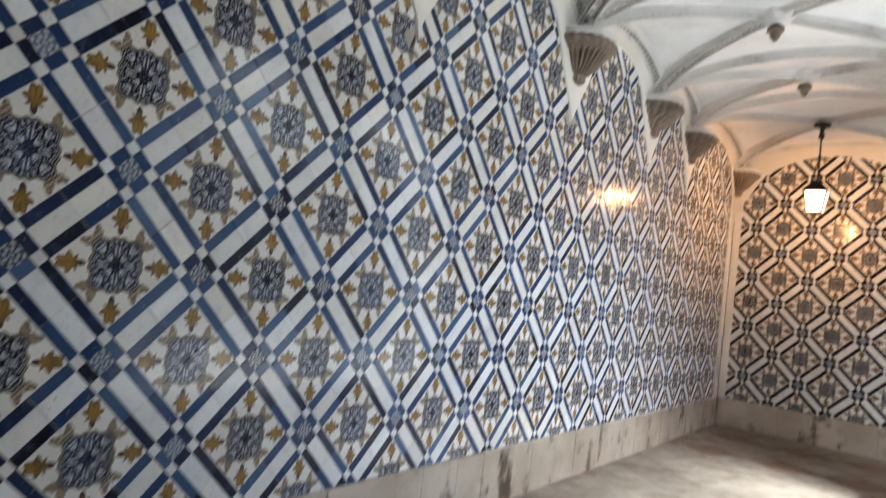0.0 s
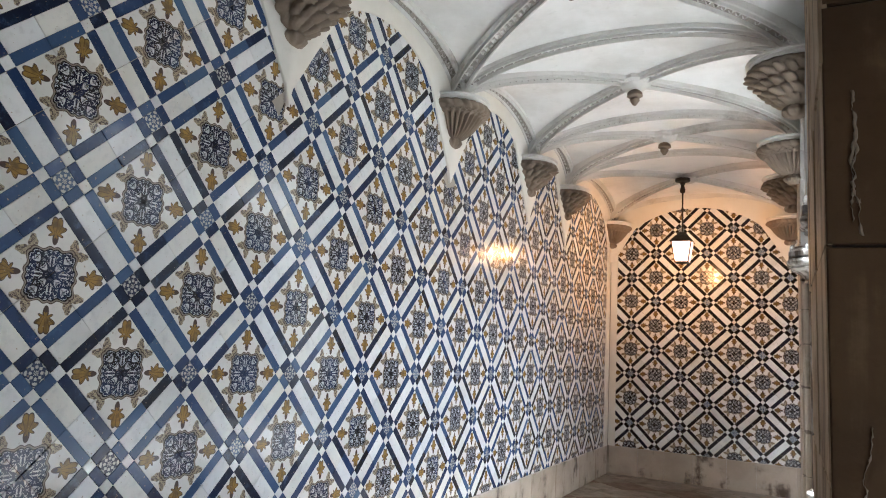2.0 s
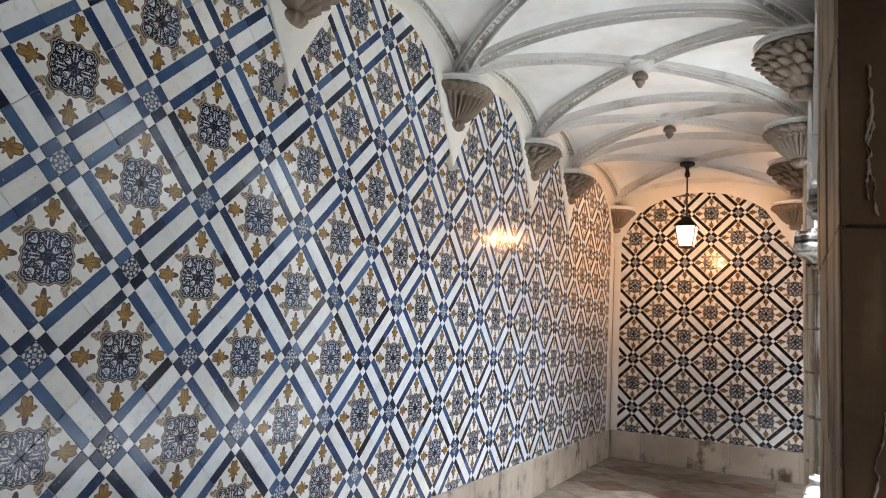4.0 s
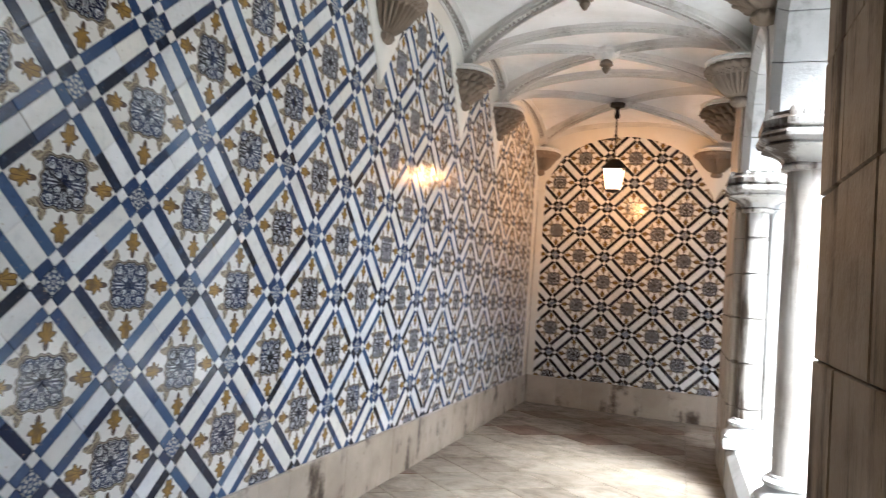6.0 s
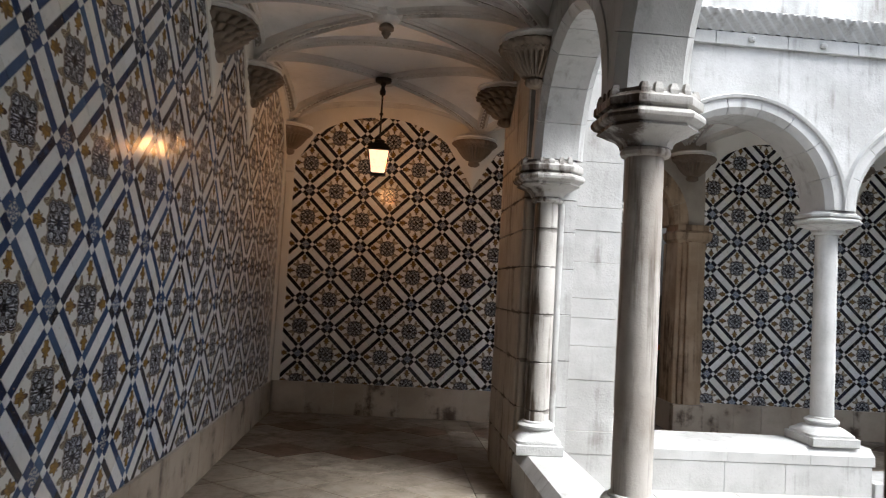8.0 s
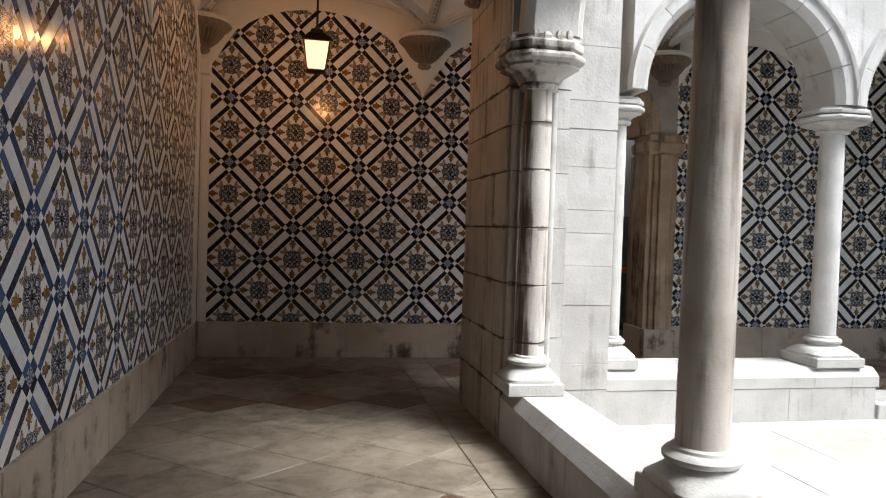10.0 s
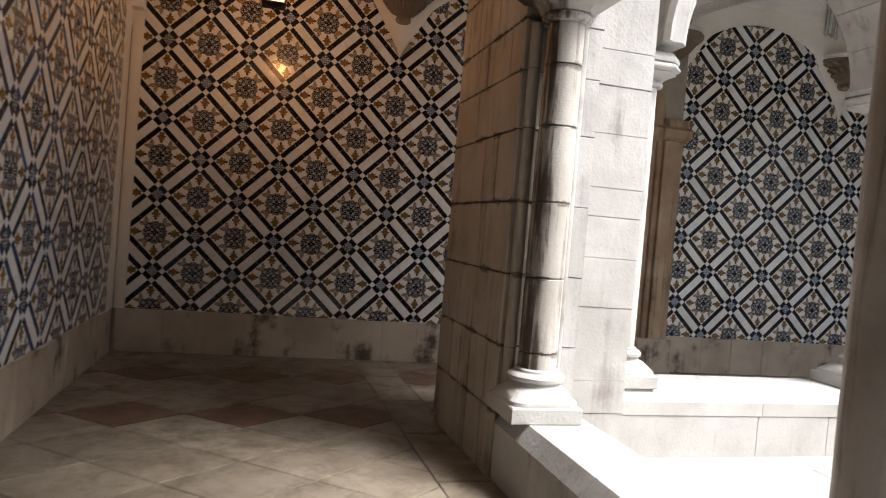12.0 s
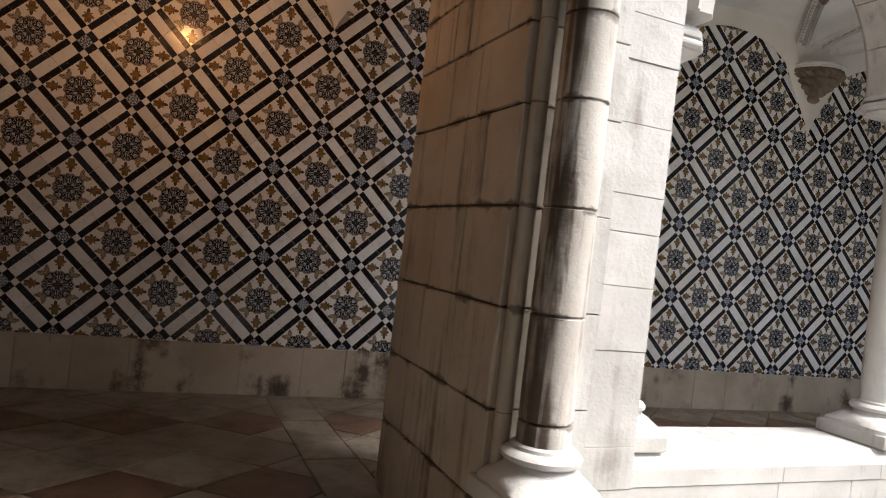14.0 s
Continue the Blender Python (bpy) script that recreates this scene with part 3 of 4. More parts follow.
def column(x, y, foot, r=COL_R, mat=None, label="", shaft_top=1.99, seed=0, wide=0.85, tall=1.0, joints=(), spread=1.0, crust=None):
    mat = mat or STONE_COLUMN
    ob = thing("column", label, "column", group="arcade columns", at=pose(x, y, foot))
    h = shaft_top - foot
    bm = bmesh.new()
    sec = circle(40)
    def lobed(k):
        return [(c * (1 + k * (abs(math.sin(2 * math.atan2(s, c))) ** 4)), s * (1 + k * (abs(math.sin(2 * math.atan2(s, c))) ** 4))) for c, s in sec]
    loft(bm, [[(px * rr, py * rr, z) for px, py in lobed(k)] for rr, z, k in (
        (0.170 * wide, 0.068, 0.30), (0.172 * wide, 0.085, 0.26), (0.160 * wide, 0.105, 0.14), (0.140 * wide, 0.125, 0.05), (r + 0.03, 0.135, 0.0), (r + 0.028, 0.145, 0), (r + 0.024, 0.150, 0),
        (r + 0.038, 0.158, 0), (r + 0.040, 0.172, 0), (r + 0.030, 0.184, 0), (r + 0.014, 0.188, 0), (r + 0.012, 0.198, 0), (r + 0.002, 0.204, 0))])
    base = part("base", bm, STONE_COURT, ob, "moulded stone base with corner leaves", 40)
    part("plinth", turned(bmesh.new(), [(0.172 * wide, 0.0), (0.178 * wide, 0.006), (0.178 * wide, 0.062), (0.172 * wide, 0.068)], SQUARE), STONE_COURT, base, "square stone plinth")
    rng = random.Random(seed)
    rings = []
    steps = sorted([(0.204 + (h - 0.204) * i / 24, 0.0) for i in range(25)] + [(z - foot + d, c) for z in joints for d, c in ((-0.006, 0.0), (-0.002, 0.005), (0.002, 0.005), (0.006, 0.0))])
    for z, c in steps:
        t = (z - 0.204) / (h - 0.204)
        rr = r * (1.0 - 0.06 * t + 0.02 * math.sin(math.pi * t)) + rng.uniform(-0.0008, 0.0008) - c
        rings.append([(x * rr, y * rr, z) for x, y in circle(32)])
    part("shaft", loft(bmesh.new(), rings), mat, ob, smooth=40)
    bm = bmesh.new()
    turned(bm, [(k * spread, h + z * tall) for k, z in ((0.098, 0.034), (0.102, 0.05), (0.118, 0.068), (0.148, 0.086), (0.176, 0.098), (0.189, 0.104), (0.190, 0.110), (0.184, 0.114), (0.188, 0.120),
                 (0.203, 0.126), (0.213, 0.138), (0.215, 0.152), (0.208, 0.166), (0.194, 0.174), (0.186, 0.177), (0.186, 0.184), (0.203, 0.190), (0.205, 0.196), (0.205, 0.222), (0.200, 0.228), (0.18, 0.245), (0.18, 0.26))], CHAMFER)
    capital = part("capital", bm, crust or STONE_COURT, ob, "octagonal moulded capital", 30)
    if crust:
        # broken stumps of carved leaves along the upper edge
        for k in range(4):
            turn = Matrix.Rotation(k * math.pi / 2, 4, "Z")
            for off in (-0.085, -0.025, 0.04, 0.095):
                w, t = rng.uniform(0.014, 0.022), h + 0.238 * tall
                bm = bmesh.new()
                loft(bm, [[turn @ Vector((0.178 * spread + dx * f, off + dy * w * f, t + z)) for dx, dy in ((-0.02, -1), (0.018, -0.8), (0.018, 0.8), (-0.02, 1))] for z, f in ((-0.02, 1.0), (0.012, 1.05), (rng.uniform(0.03, 0.045), 0.6))])
                bmesh.ops.recalc_face_normals(bm, faces=bm.faces)
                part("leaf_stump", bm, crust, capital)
    part("necking", turned(bmesh.new(), [(r - 0.004, h - 0.004), (r + 0.018, h + 0.002), (r + 0.024, h + 0.016), (r + 0.018, h + 0.03), (r + 0.002, h + 0.036)], circle(32)), mat, capital, smooth=40)
    return ob


def voussoirs(parent, c, r0, r1, zs, place, depth, mat, n=9):
    """The stones of an arch, each with splayed inner edges and an open joint. place(u, w, z) gives the point."""
    w0, w1 = depth
    cut = 0.045
    for i in range(n):
        bm = bmesh.new()
        a0, a1 = math.pi * i / n + 0.003, math.pi * (i + 1) / n - 0.003
        rings = []
        for k in range(6):
            a = a0 + (a1 - a0) * k / 5
            ca, sa = math.cos(a), math.sin(a)
            rings.append([place(c + r * ca, w, zs + r * sa) for r, w in ((r1, w0), (r0 + cut, w0), (r0, w0 + cut), (r0, w1 - cut), (r0 + cut, w1), (r1, w1))])
        loft(bm, rings)
        bmesh.ops.recalc_face_normals(bm, faces=bm.faces)
        part("voussoir", bm, mat, parent, smooth=25)


def spandrel(c, r, half_l, half_r, zs, ztop, place, depth):
    """Wall over one arch, cut by the arch's back."""
    bm = bmesh.new()
    us = sorted({c - half_l, c + half_r, *[max(c - half_l, min(c + half_r, c + r * math.cos(math.pi * i / 28))) for i in range(29)]})
    rows = []
    for u in us:
        z = zs + math.sqrt(max(0.0, r * r - (u - c) ** 2))
        rows.append([place(u, depth[0], z), place(u, depth[0], ztop), place(u, depth[1], ztop), place(u, depth[1], z)])
    loft(bm, rows)
    bmesh.ops.recalc_face_normals(bm, faces=bm.faces)
    return bm


ZS = 2.25
arcade_side = tagged(new("arcade_side"), "pale limestone arcade between corridor and courtyard", "arcade", kind="structure")
at_side = lambda u, w, z: (XR + w, u, z)
COL_Y, P_Y, Q_Y, COL_X = 4.03, 5.60, 2.46, 2.225
for a, b in ((Q_Y, COL_Y), (COL_Y, P_Y)):
    c, half = (a + b) / 2, (b - a) / 2
    voussoirs(arcade_side, c, half - 0.125, half, ZS, at_side, (-0.004, 0.325), STONE_COURT)
    part("spandrel", spandrel(c, half - 0.004, half, half, ZS, 4.2, at_side, (0.004, 0.315)), STONE_COURT, arcade_side)
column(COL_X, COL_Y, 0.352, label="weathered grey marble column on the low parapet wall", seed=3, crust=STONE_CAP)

arcade_far = tagged(new("arcade_far"), "white limestone arcade across the courtyard corner", "arcade", kind="structure")
FY = 6.071
at_far = lambda u, w, z: (u, FY + w, z)
FAR_X = [2.94, 4.574, 6.13, 7.66]
for a, b in zip(FAR_X, FAR_X[1:]):
    c, half = (a + b) / 2, (b - a) / 2
    voussoirs(arcade_far, c, half - 0.125, half, ZS - 0.11, at_far, (-0.004, 0.405), STONE_COURT)
    part("spandrel", spandrel(c, half - 0.004, half, half, ZS - 0.11, 3.34, at_far, (0.004, 0.395)), STONE_COURT, arcade_far)
    bm = bmesh.new()
    loft(bm, [[at_far(c + r * math.cos(math.pi * i / 30), w, ZS - 0.11 + r * math.sin(math.pi * i / 30)) for r, w in ((half - 0.012, 0.01), (half - 0.008, -0.022), (half + 0.012, -0.028), (half + 0.03, 0.01))] for i in range(31)])
    bmesh.ops.recalc_face_normals(bm, faces=bm.faces)
    part("hood_mould", bm, STONE_COURT, arcade_far, "thin raised stone hood over the arch")
for k, x in enumerate(FAR_X[1:]):
    column(x, FY + 0.2, 0.352, label="smooth white stone column on the far parapet", mat=STONE_COURT, shaft_top=1.97, seed=k + 9, wide=1.05, tall=0.65)

# parapets
parapet_side = tagged(new("parapet_side"), "low pale stone parapet wall between corridor and courtyard", "parapet", kind="structure")
for a, b in ((2.36, 3.2), (3.2, 4.1), (4.1, 4.9), (4.9, 5.72)):
    bm = bmesh.new()
    loft(bm, [[(XR, y, -0.05), (XR, y, 0.285), (XR + 0.045, y, 0.352), (2.372, y, 0.352), (2.38, y, 0.345), (2.38, y, -0.05)] for y in (a + 0.0015, b - 0.0015)])
    bmesh.ops.recalc_face_normals(bm, faces=bm.faces)
    part("slab", bm, STONE_COURT, parapet_side)
parapet_far = tagged(new("parapet_far"), "low white stone parapet under the far arcade", "parapet", kind="structure")
for a, b in ((2.74, 3.72), (3.72, 4.36), (4.36, 4.87)):
    bm = loft(bmesh.new(), [[(x, FY - 0.004, 0.225), (x, FY - 0.004, 0.295), (x, FY + 0.05, 0.345), (x, FY + 0.062, 0.352), (x, FY + 0.41, 0.352), (x, FY + 0.42, 0.225)] for x in (a + 0.0015, b - 0.0015)])
    bmesh.ops.recalc_face_normals(bm, faces=bm.faces)
    part("coping", bm, STONE_COURT, parapet_far)
for a, b in ((2.74, 3.70), (3.70, 4.17), (4.17, 4.85)):
    part("block", boxed(a + 0.0015, b - 0.0015, FY, FY + 0.40, -0.05, 0.222, bevel=0.003), STONE_COURT, parapet_far)
part("threshold", boxed(4.87, 8.0, FY - 0.01, FY + 0.42, -0.05, 0.10, bevel=0.008), STONE_COURT, parapet_far, "low worn stone step")


# ---- piers ----
def ashlar(parent, place, u0, u1, courses, mat, rng, lengths=(0.3, 0.6), proud=0.012, ease=0.005):
    """Squared blocks in courses on a face. place(u, z, out) gives the point."""
    for z0, z1 in zip(courses, courses[1:]):
        u = u0
        while u < u1 - 0.001:
            v = min(u1, u + rng.uniform(*lengths))
            if u1 - v < 0.12:
                v = u1
            o = proud + rng.uniform(-0.002, 0.003)
            g, e = ease * 0.45, ease
            bm = bmesh.new()
            loft(bm, [[place(a, b, h) for a, b in ((u + d, z0 + d), (v - d, z0 + d), (v - d, z1 - d), (u + d, z1 - d))] for h, d in ((0, g), (o - 0.005, g), (o, e))])
            bmesh.ops.recalc_face_normals(bm, faces=bm.faces)
            part("block", bm, mat, parent)
            u = v


rng = random.Random(4)
pier = thing("corner_pier", "stained limestone pier at the corner of the courtyard", "pier")
part("core", boxed(XR, 2.78, 5.99, 6.66, -0.05, 4.2), JOINT, pier)
ashlar(pier, lambda u, z, o: (XR - o, u, z), 5.718, 6.672, COURSES, STONE_PIER, rng, (0.12, 0.36), 0.013, 0.007)
ashlar(pier, lambda u, z, o: (u, 6.66 + o, z), XR - 0.012, 2.80, COURSES, STONE_PIER, rng)
ashlar(pier, lambda u, z, o: (u, FY - 0.10 - o, z), 2.40, 2.805, [0.0, 0.26, 0.42, 0.78, 1.02, 1.22, 1.36, 1.62, 1.85, 2.02, 2.35, 2.65, 3.0, 3.34], STONE_COURT, rng, (0.2, 0.9), 0.007, 0.002)
part("court_face", boxed(2.402, 2.805, FY - 0.10, FY + 0.2, -0.05, 3.34), MORTAR, pier)
# the respond with its half column
part("respond", boxed(XR, 2.40, 5.73, 5.99, 0.0, 4.2), JOINT, pier)
ashlar(pier, lambda u, z, o: (u, 5.73 - o, z), XR - 0.012, 2.17, COURSES[1:9], STONE_PIER, rng, (0.5, 0.6), 0.012)
ashlar(pier, lambda u, z, o: (u, 5.73 - o, z), 2.17, 2.40, COURSES[1:9], STONE_COURT, rng, (0.5, 0.6), 0.012, 0.003)
for x, mat in ((2.075, STONE_PIER), (2.285, STONE_COURT)):
    part("side_roll", turned(bmesh.new(), [(0.026, 0.352), (0.026, 1.99)], circle(14), x, 5.69), mat, pier, smooth=60)
column(2.165, P_Y, 0.352, r=0.08, mat=STONE_DARK_SIDE, label="engaged limestone column with dark stains and a darkened corridor side against the pier", shaft_top=1.975, seed=6, crust=STONE_CAP, joints=(0.62, 0.93, 1.24, 1.55, 1.80))
far_respond = column(2.935, FY + 0.17, 0.352, r=0.06, mat=STONE_COURT, label="slim engaged white column at the end of the far arcade", shaft_top=1.93, seed=21, wide=0.8, tall=0.65, spread=0.68)
pier_near = thing("near_pier", "damp brown limestone pier beside the corridor, near face darkened for shade", "pier")


def near_core():
    """The pier's plan drawn up to the wall above."""
    plan = [(2.020, 2.29), (2.020, 1.39), (2.38, 1.39), (2.38, 2.29)]
    return loft(bmesh.new(), [[(x, y, z) for x, y in plan] for z in (-0.05, 4.2)])


part("core", near_core(), JOINT, pier_near)
# the near face gets the shade-darkened stone, the corridor face the tan one
ashlar(pier_near, lambda u, z, o: (u, 1.39 - o, z), 2.008, 2.38, [0.0, 0.45, 0.86, 1.16, 1.62, 2.06, 2.5, 3.0, 3.4], STONE_DAMP_SHADE, rng, (0.5, 0.9))
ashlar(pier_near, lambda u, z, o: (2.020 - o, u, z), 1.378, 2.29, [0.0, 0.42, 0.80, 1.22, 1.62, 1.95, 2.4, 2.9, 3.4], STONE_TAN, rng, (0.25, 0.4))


def lime_streak(x, z_top, z_low, seed):
    """A ragged run of white lime down the damp face."""
    rng = random.Random(seed)
    bm = bmesh.new()
    rows, w, cx, z = [], 0.002, x, z_top
    while z > z_low:
        w = min(0.0030, max(0.0005, w + rng.uniform(-0.003, 0.003)))
        cx += rng.uniform(-0.0028, 0.0028)
        rows.append([bm.verts.new(p) for p in ((cx - w, 1.3765, z), (cx - w * 0.4, 1.3735 - rng.uniform(0, 0.001), z), (cx + w * 0.5, 1.3735, z), (cx + w, 1.3765, z))])
        z -= rng.uniform(0.003, 0.008)
    for a, b in zip(rows, rows[1:]):
        for k in range(3):
            bm.faces.new((a[k], b[k], b[k + 1], a[k + 1]))
    bmesh.ops.recalc_face_normals(bm, faces=bm.faces)
    return bm


for x, z0, z1, k in ((2.052, 1.895, 1.66, 2), (2.056, 1.80, 1.69, 5), (2.059, 1.84, 1.76, 7), (2.060, 1.70, 1.63, 8), (2.070, 1.32, 1.15, 9)):
    part("lime_streak", lime_streak(x, z0, z1, k), STONE_CORBEL, pier_near, "white lime run on damp stone")
# out of view; pier and lintel added to cut daylight on the near wall
pier_unseen = thing("unseen_back_pier", "unseen stone pier and lintel added to narrow the daylight at the corridor's start", "pier")
part("core", boxed(2.0, 2.38, -2.6, -0.45, -0.05, 4.2), STONE_PIER, pier_unseen)
part("lintel", boxed(2.0, 2.38, -0.45, 1.6, 2.25, 4.2), STONE_PIER, pier_unseen)

# ---- closing walls added out of view, behind the camera and round the courtyard ----
wall_back_unseen = tagged(new("wall_back_unseen"), "unseen plain walls added to close the corridor and limit its daylight", "wall", kind="structure")
part("masonry", boxed(-0.35, 4.2, -2.9, -2.6, -0.1, 3.7), CREAM, wall_back_unseen)
# added walls and slab; the gap between them sets how much daylight enters
for a, b, c, d in ((-2.6, -1.3, -0.1, 3.7), (0.9, 1.8, -0.1, 3.7), (-1.3, 0.9, 2.3, 3.7)):
    part("masonry", boxed(3.3, 3.5, a, b, c, d), GREY_WALL, wall_back_unseen)
part("masonry", boxed(2.38, 3.3, 1.6, 1.8, -0.1, 4.2), GREY_WALL, wall_back_unseen)
part("ceiling_slab", boxed(2.38, 3.5, -2.6, 1.8, 3.0, 3.7), GREY_WALL, wall_back_unseen)
wall_court = tagged(new("wall_court"), "white limestone courtyard walls", "wall", kind="structure")
part("masonry", boxed(2.38, 3.5, 1.801, 2.0, -0.1, 4.6), STONE_COURT, wall_court)
part("masonry", boxed(4.2, 8.4, -2.9, -2.6, -0.1, 4.6), STONE_COURT, wall_court)
part("masonry", boxed(8.1, 8.4, -2.6, YE + 0.3, -0.1, 4.6), STONE_COURT, wall_court)
part("upper_storey", boxed(2.38, 8.1, FY + 0.10, FY + 0.4, 3.56, 5.0), STONE_COURT, wall_court)
part("upper_storey", boxed(2.12, 2.38, -2.6, 6.5, 4.2, 5.0), STONE_COURT, wall_court)


def cornice():
    """A projecting moulding with slanting rope-like grooves over a plain band."""
    ob = tagged(new("cornice"), "pale stone rope-moulded cornice over the arcade", "cornice", kind="structure")
    for k in range(10):
        a = 2.36 + 0.57 * k
        bm = boxed(a + 0.002, a + 0.568, FY - 0.03, FY + 0.4, 3.34, 3.44, bevel=0.006)
        part("band", bm, STONE_COURT, ob)
        part("knob", turned(bmesh.new(), [(0.022, 3.372), (0.028, 3.385), (0.028, 3.40), (0.016, 3.412)], circle(10), a + 0.28, FY - 0.035), STONE_COURT, ob)
    bm = bmesh.new()
    rows = []
    n = 560
    for i in range(n + 1):
        x = 2.36 + 5.7 * i / n
        row = []
        for k in range(9):
            t = k / 8
            w = 0.012 * math.sin(2 * math.pi * (x / 0.09 + t * 2.0))
            row.append((x, FY - 0.03 - 0.10 * t - w, 3.44 + 0.12 * t + 0.35 * w))
        row += [(x, FY - 0.13, 3.575), (x, FY + 0.4, 3.575)]
        rows.append(row)
    vs = [[bm.verts.new(p) for p in r] for r in rows]
    for a, b in zip(vs, vs[1:]):
        for k in range(len(a) - 1):
            bm.faces.new((a[k], b[k], b[k + 1], a[k + 1]))
    bmesh.ops.recalc_face_normals(bm, faces=bm.faces)
    part("rope_moulding", bm, STONE_COURT, ob, smooth=60)


cornice()
bracket = thing("stone_bracket", "small worn stone bracket on the courtyard wall", "bracket", at=pose(4.98, FY + 0.005, 3.03))
bm = loft(bmesh.new(), [[(-w, 0.0, z), (w, 0.0, z), (w * 0.8, -d, z), (-w * 0.8, -d, z)] for w, d, z in ((0.03, 0.01, -0.04), (0.05, 0.03, -0.015), (0.06, 0.05, 0.0), (0.06, 0.05, 0.03))])
bmesh.ops.recalc_face_normals(bm, faces=bm.faces)
part("block", bm, STONE_COURT, bracket)

# ---- doorway and stair room behind it ----
door_1 = tagged(new("door_1"), "arched stone doorway in the tiled end wall", "doorway", kind="structure")
door_1.matrix_basis = SKEWED
at_door = lambda u, w, z: (u, YE - 0.02 + w, z)
voussoirs(door_1, DOOR_X, DOOR_R - 0.10, DOOR_R + 0.10, DOOR_Z, at_door, (0.0, 0.40), STONE_TAN)
for x0, x1 in ((DOOR_X + DOOR_R - 0.02, DOOR_X + DOOR_R + 0.29), (DOOR_X - DOOR_R - 0.29, DOOR_X - DOOR_R + 0.02)):
    bm = bmesh.new()
    mid = (x0 + x1) / 2
    for k, (r, d) in enumerate(((0.155, 0.0), (0.11, 0.03), (0.06, 0.06))):
        box(bm, mid - r, mid + r, YE - 0.03 - d, YE + 0.38 - k * 0.01, 0.10, 2.02, bevel=0.012)
    part("jamb", bm, STONE_TAN, door_1, "moulded stone jamb")
    part("jamb_base", boxed(mid - 0.17, mid + 0.17, YE - 0.115, YE + 0.38, 0.0, 0.30, bevel=0.01), STONE_SKIRT, door_1)
    part("impost", turned(bmesh.new(), [(0.15, 2.01), (0.19, 2.05), (0.20, 2.12), (0.17, 2.15), (0.17, 2.21)], SQUARE, mid, YE + 0.10), STONE_TAN, door_1)
room = tagged(new("wall_stair"), "plain grey painted stair room walls", "wall", kind="structure")
part("back", boxed(2.0, 6.0, 10.2, 10.4, -0.1, 3.7), GREY_WALL, room)
part("side", boxed(2.0, 2.2, YE + 0.37, 10.2, -0.1, 3.7), GREY_WALL, room)
part("side", boxed(5.8, 6.0, YE + 0.37, 10.2, -0.1, 3.7), GREY_WALL, room)
part("lid", boxed(2.0, 6.0, YE + 0.37, 9.55, 3.7, 3.9), GREY_WALL, room)
bm = bmesh.new()
loft(bm, [[(3.9, y, 0.0), (6.0, y, 0.0), (5.78, y, 1.45), (4.78, y, 1.45), (4.35, y, 0.96), (3.9, y, 0.5)] for y in (10.17, 10.199)])
bmesh.ops.recalc_face_normals(bm, faces=bm.faces)
part("stair_dado", bm, M_GREEN, room, "mottled green-grey stone dado that climbs with the stair")
rail = thing("balustrade", "glass balustrade with dark steel posts and handrail", "balustrade", at=pose(0, 9.15, 0))
for x in (4.18, 4.75, 5.3):
    post = part("post", boxed(x - 0.02, x + 0.02, -0.02, 0.02, 0.0, 0.80, bevel=0.004), STEEL, rail)
    part("foot", boxed(x - 0.05, x + 0.05, -0.04, 0.04, 0.0, 0.015, bevel=0.003), STEEL, post)
part("handrail", boxed(4.0, 4.22, -0.025, 0.025, 0.80, 0.845, bevel=0.01), STEEL, rail, "dark steel handrail")
part("handrail", boxed(4.22, 5.4, -0.03, 0.03, 0.79, 0.85, bevel=0.012), WOOD_RAIL, rail, "orange wooden handrail")
bm = bmesh.new()
loft(bm, [[(4.0, y, 0.80), (4.0, y, 0.845), (3.55, y, 0.40), (3.55, y, 0.355)] for y in (-0.02, 0.02)])
part("handrail", bm, STEEL, rail, "sloping dark steel handrail")
for x0, x1 in ((3.62, 4.15), (4.21, 4.72), (4.78, 5.27)):
    g = part("pane", boxed(x0, x1, -0.006, 0.006, 0.05, 0.42 if x0 < 4 else 0.78), GLASS, rail, "clear glass panel")
    g.visible_shadow = False


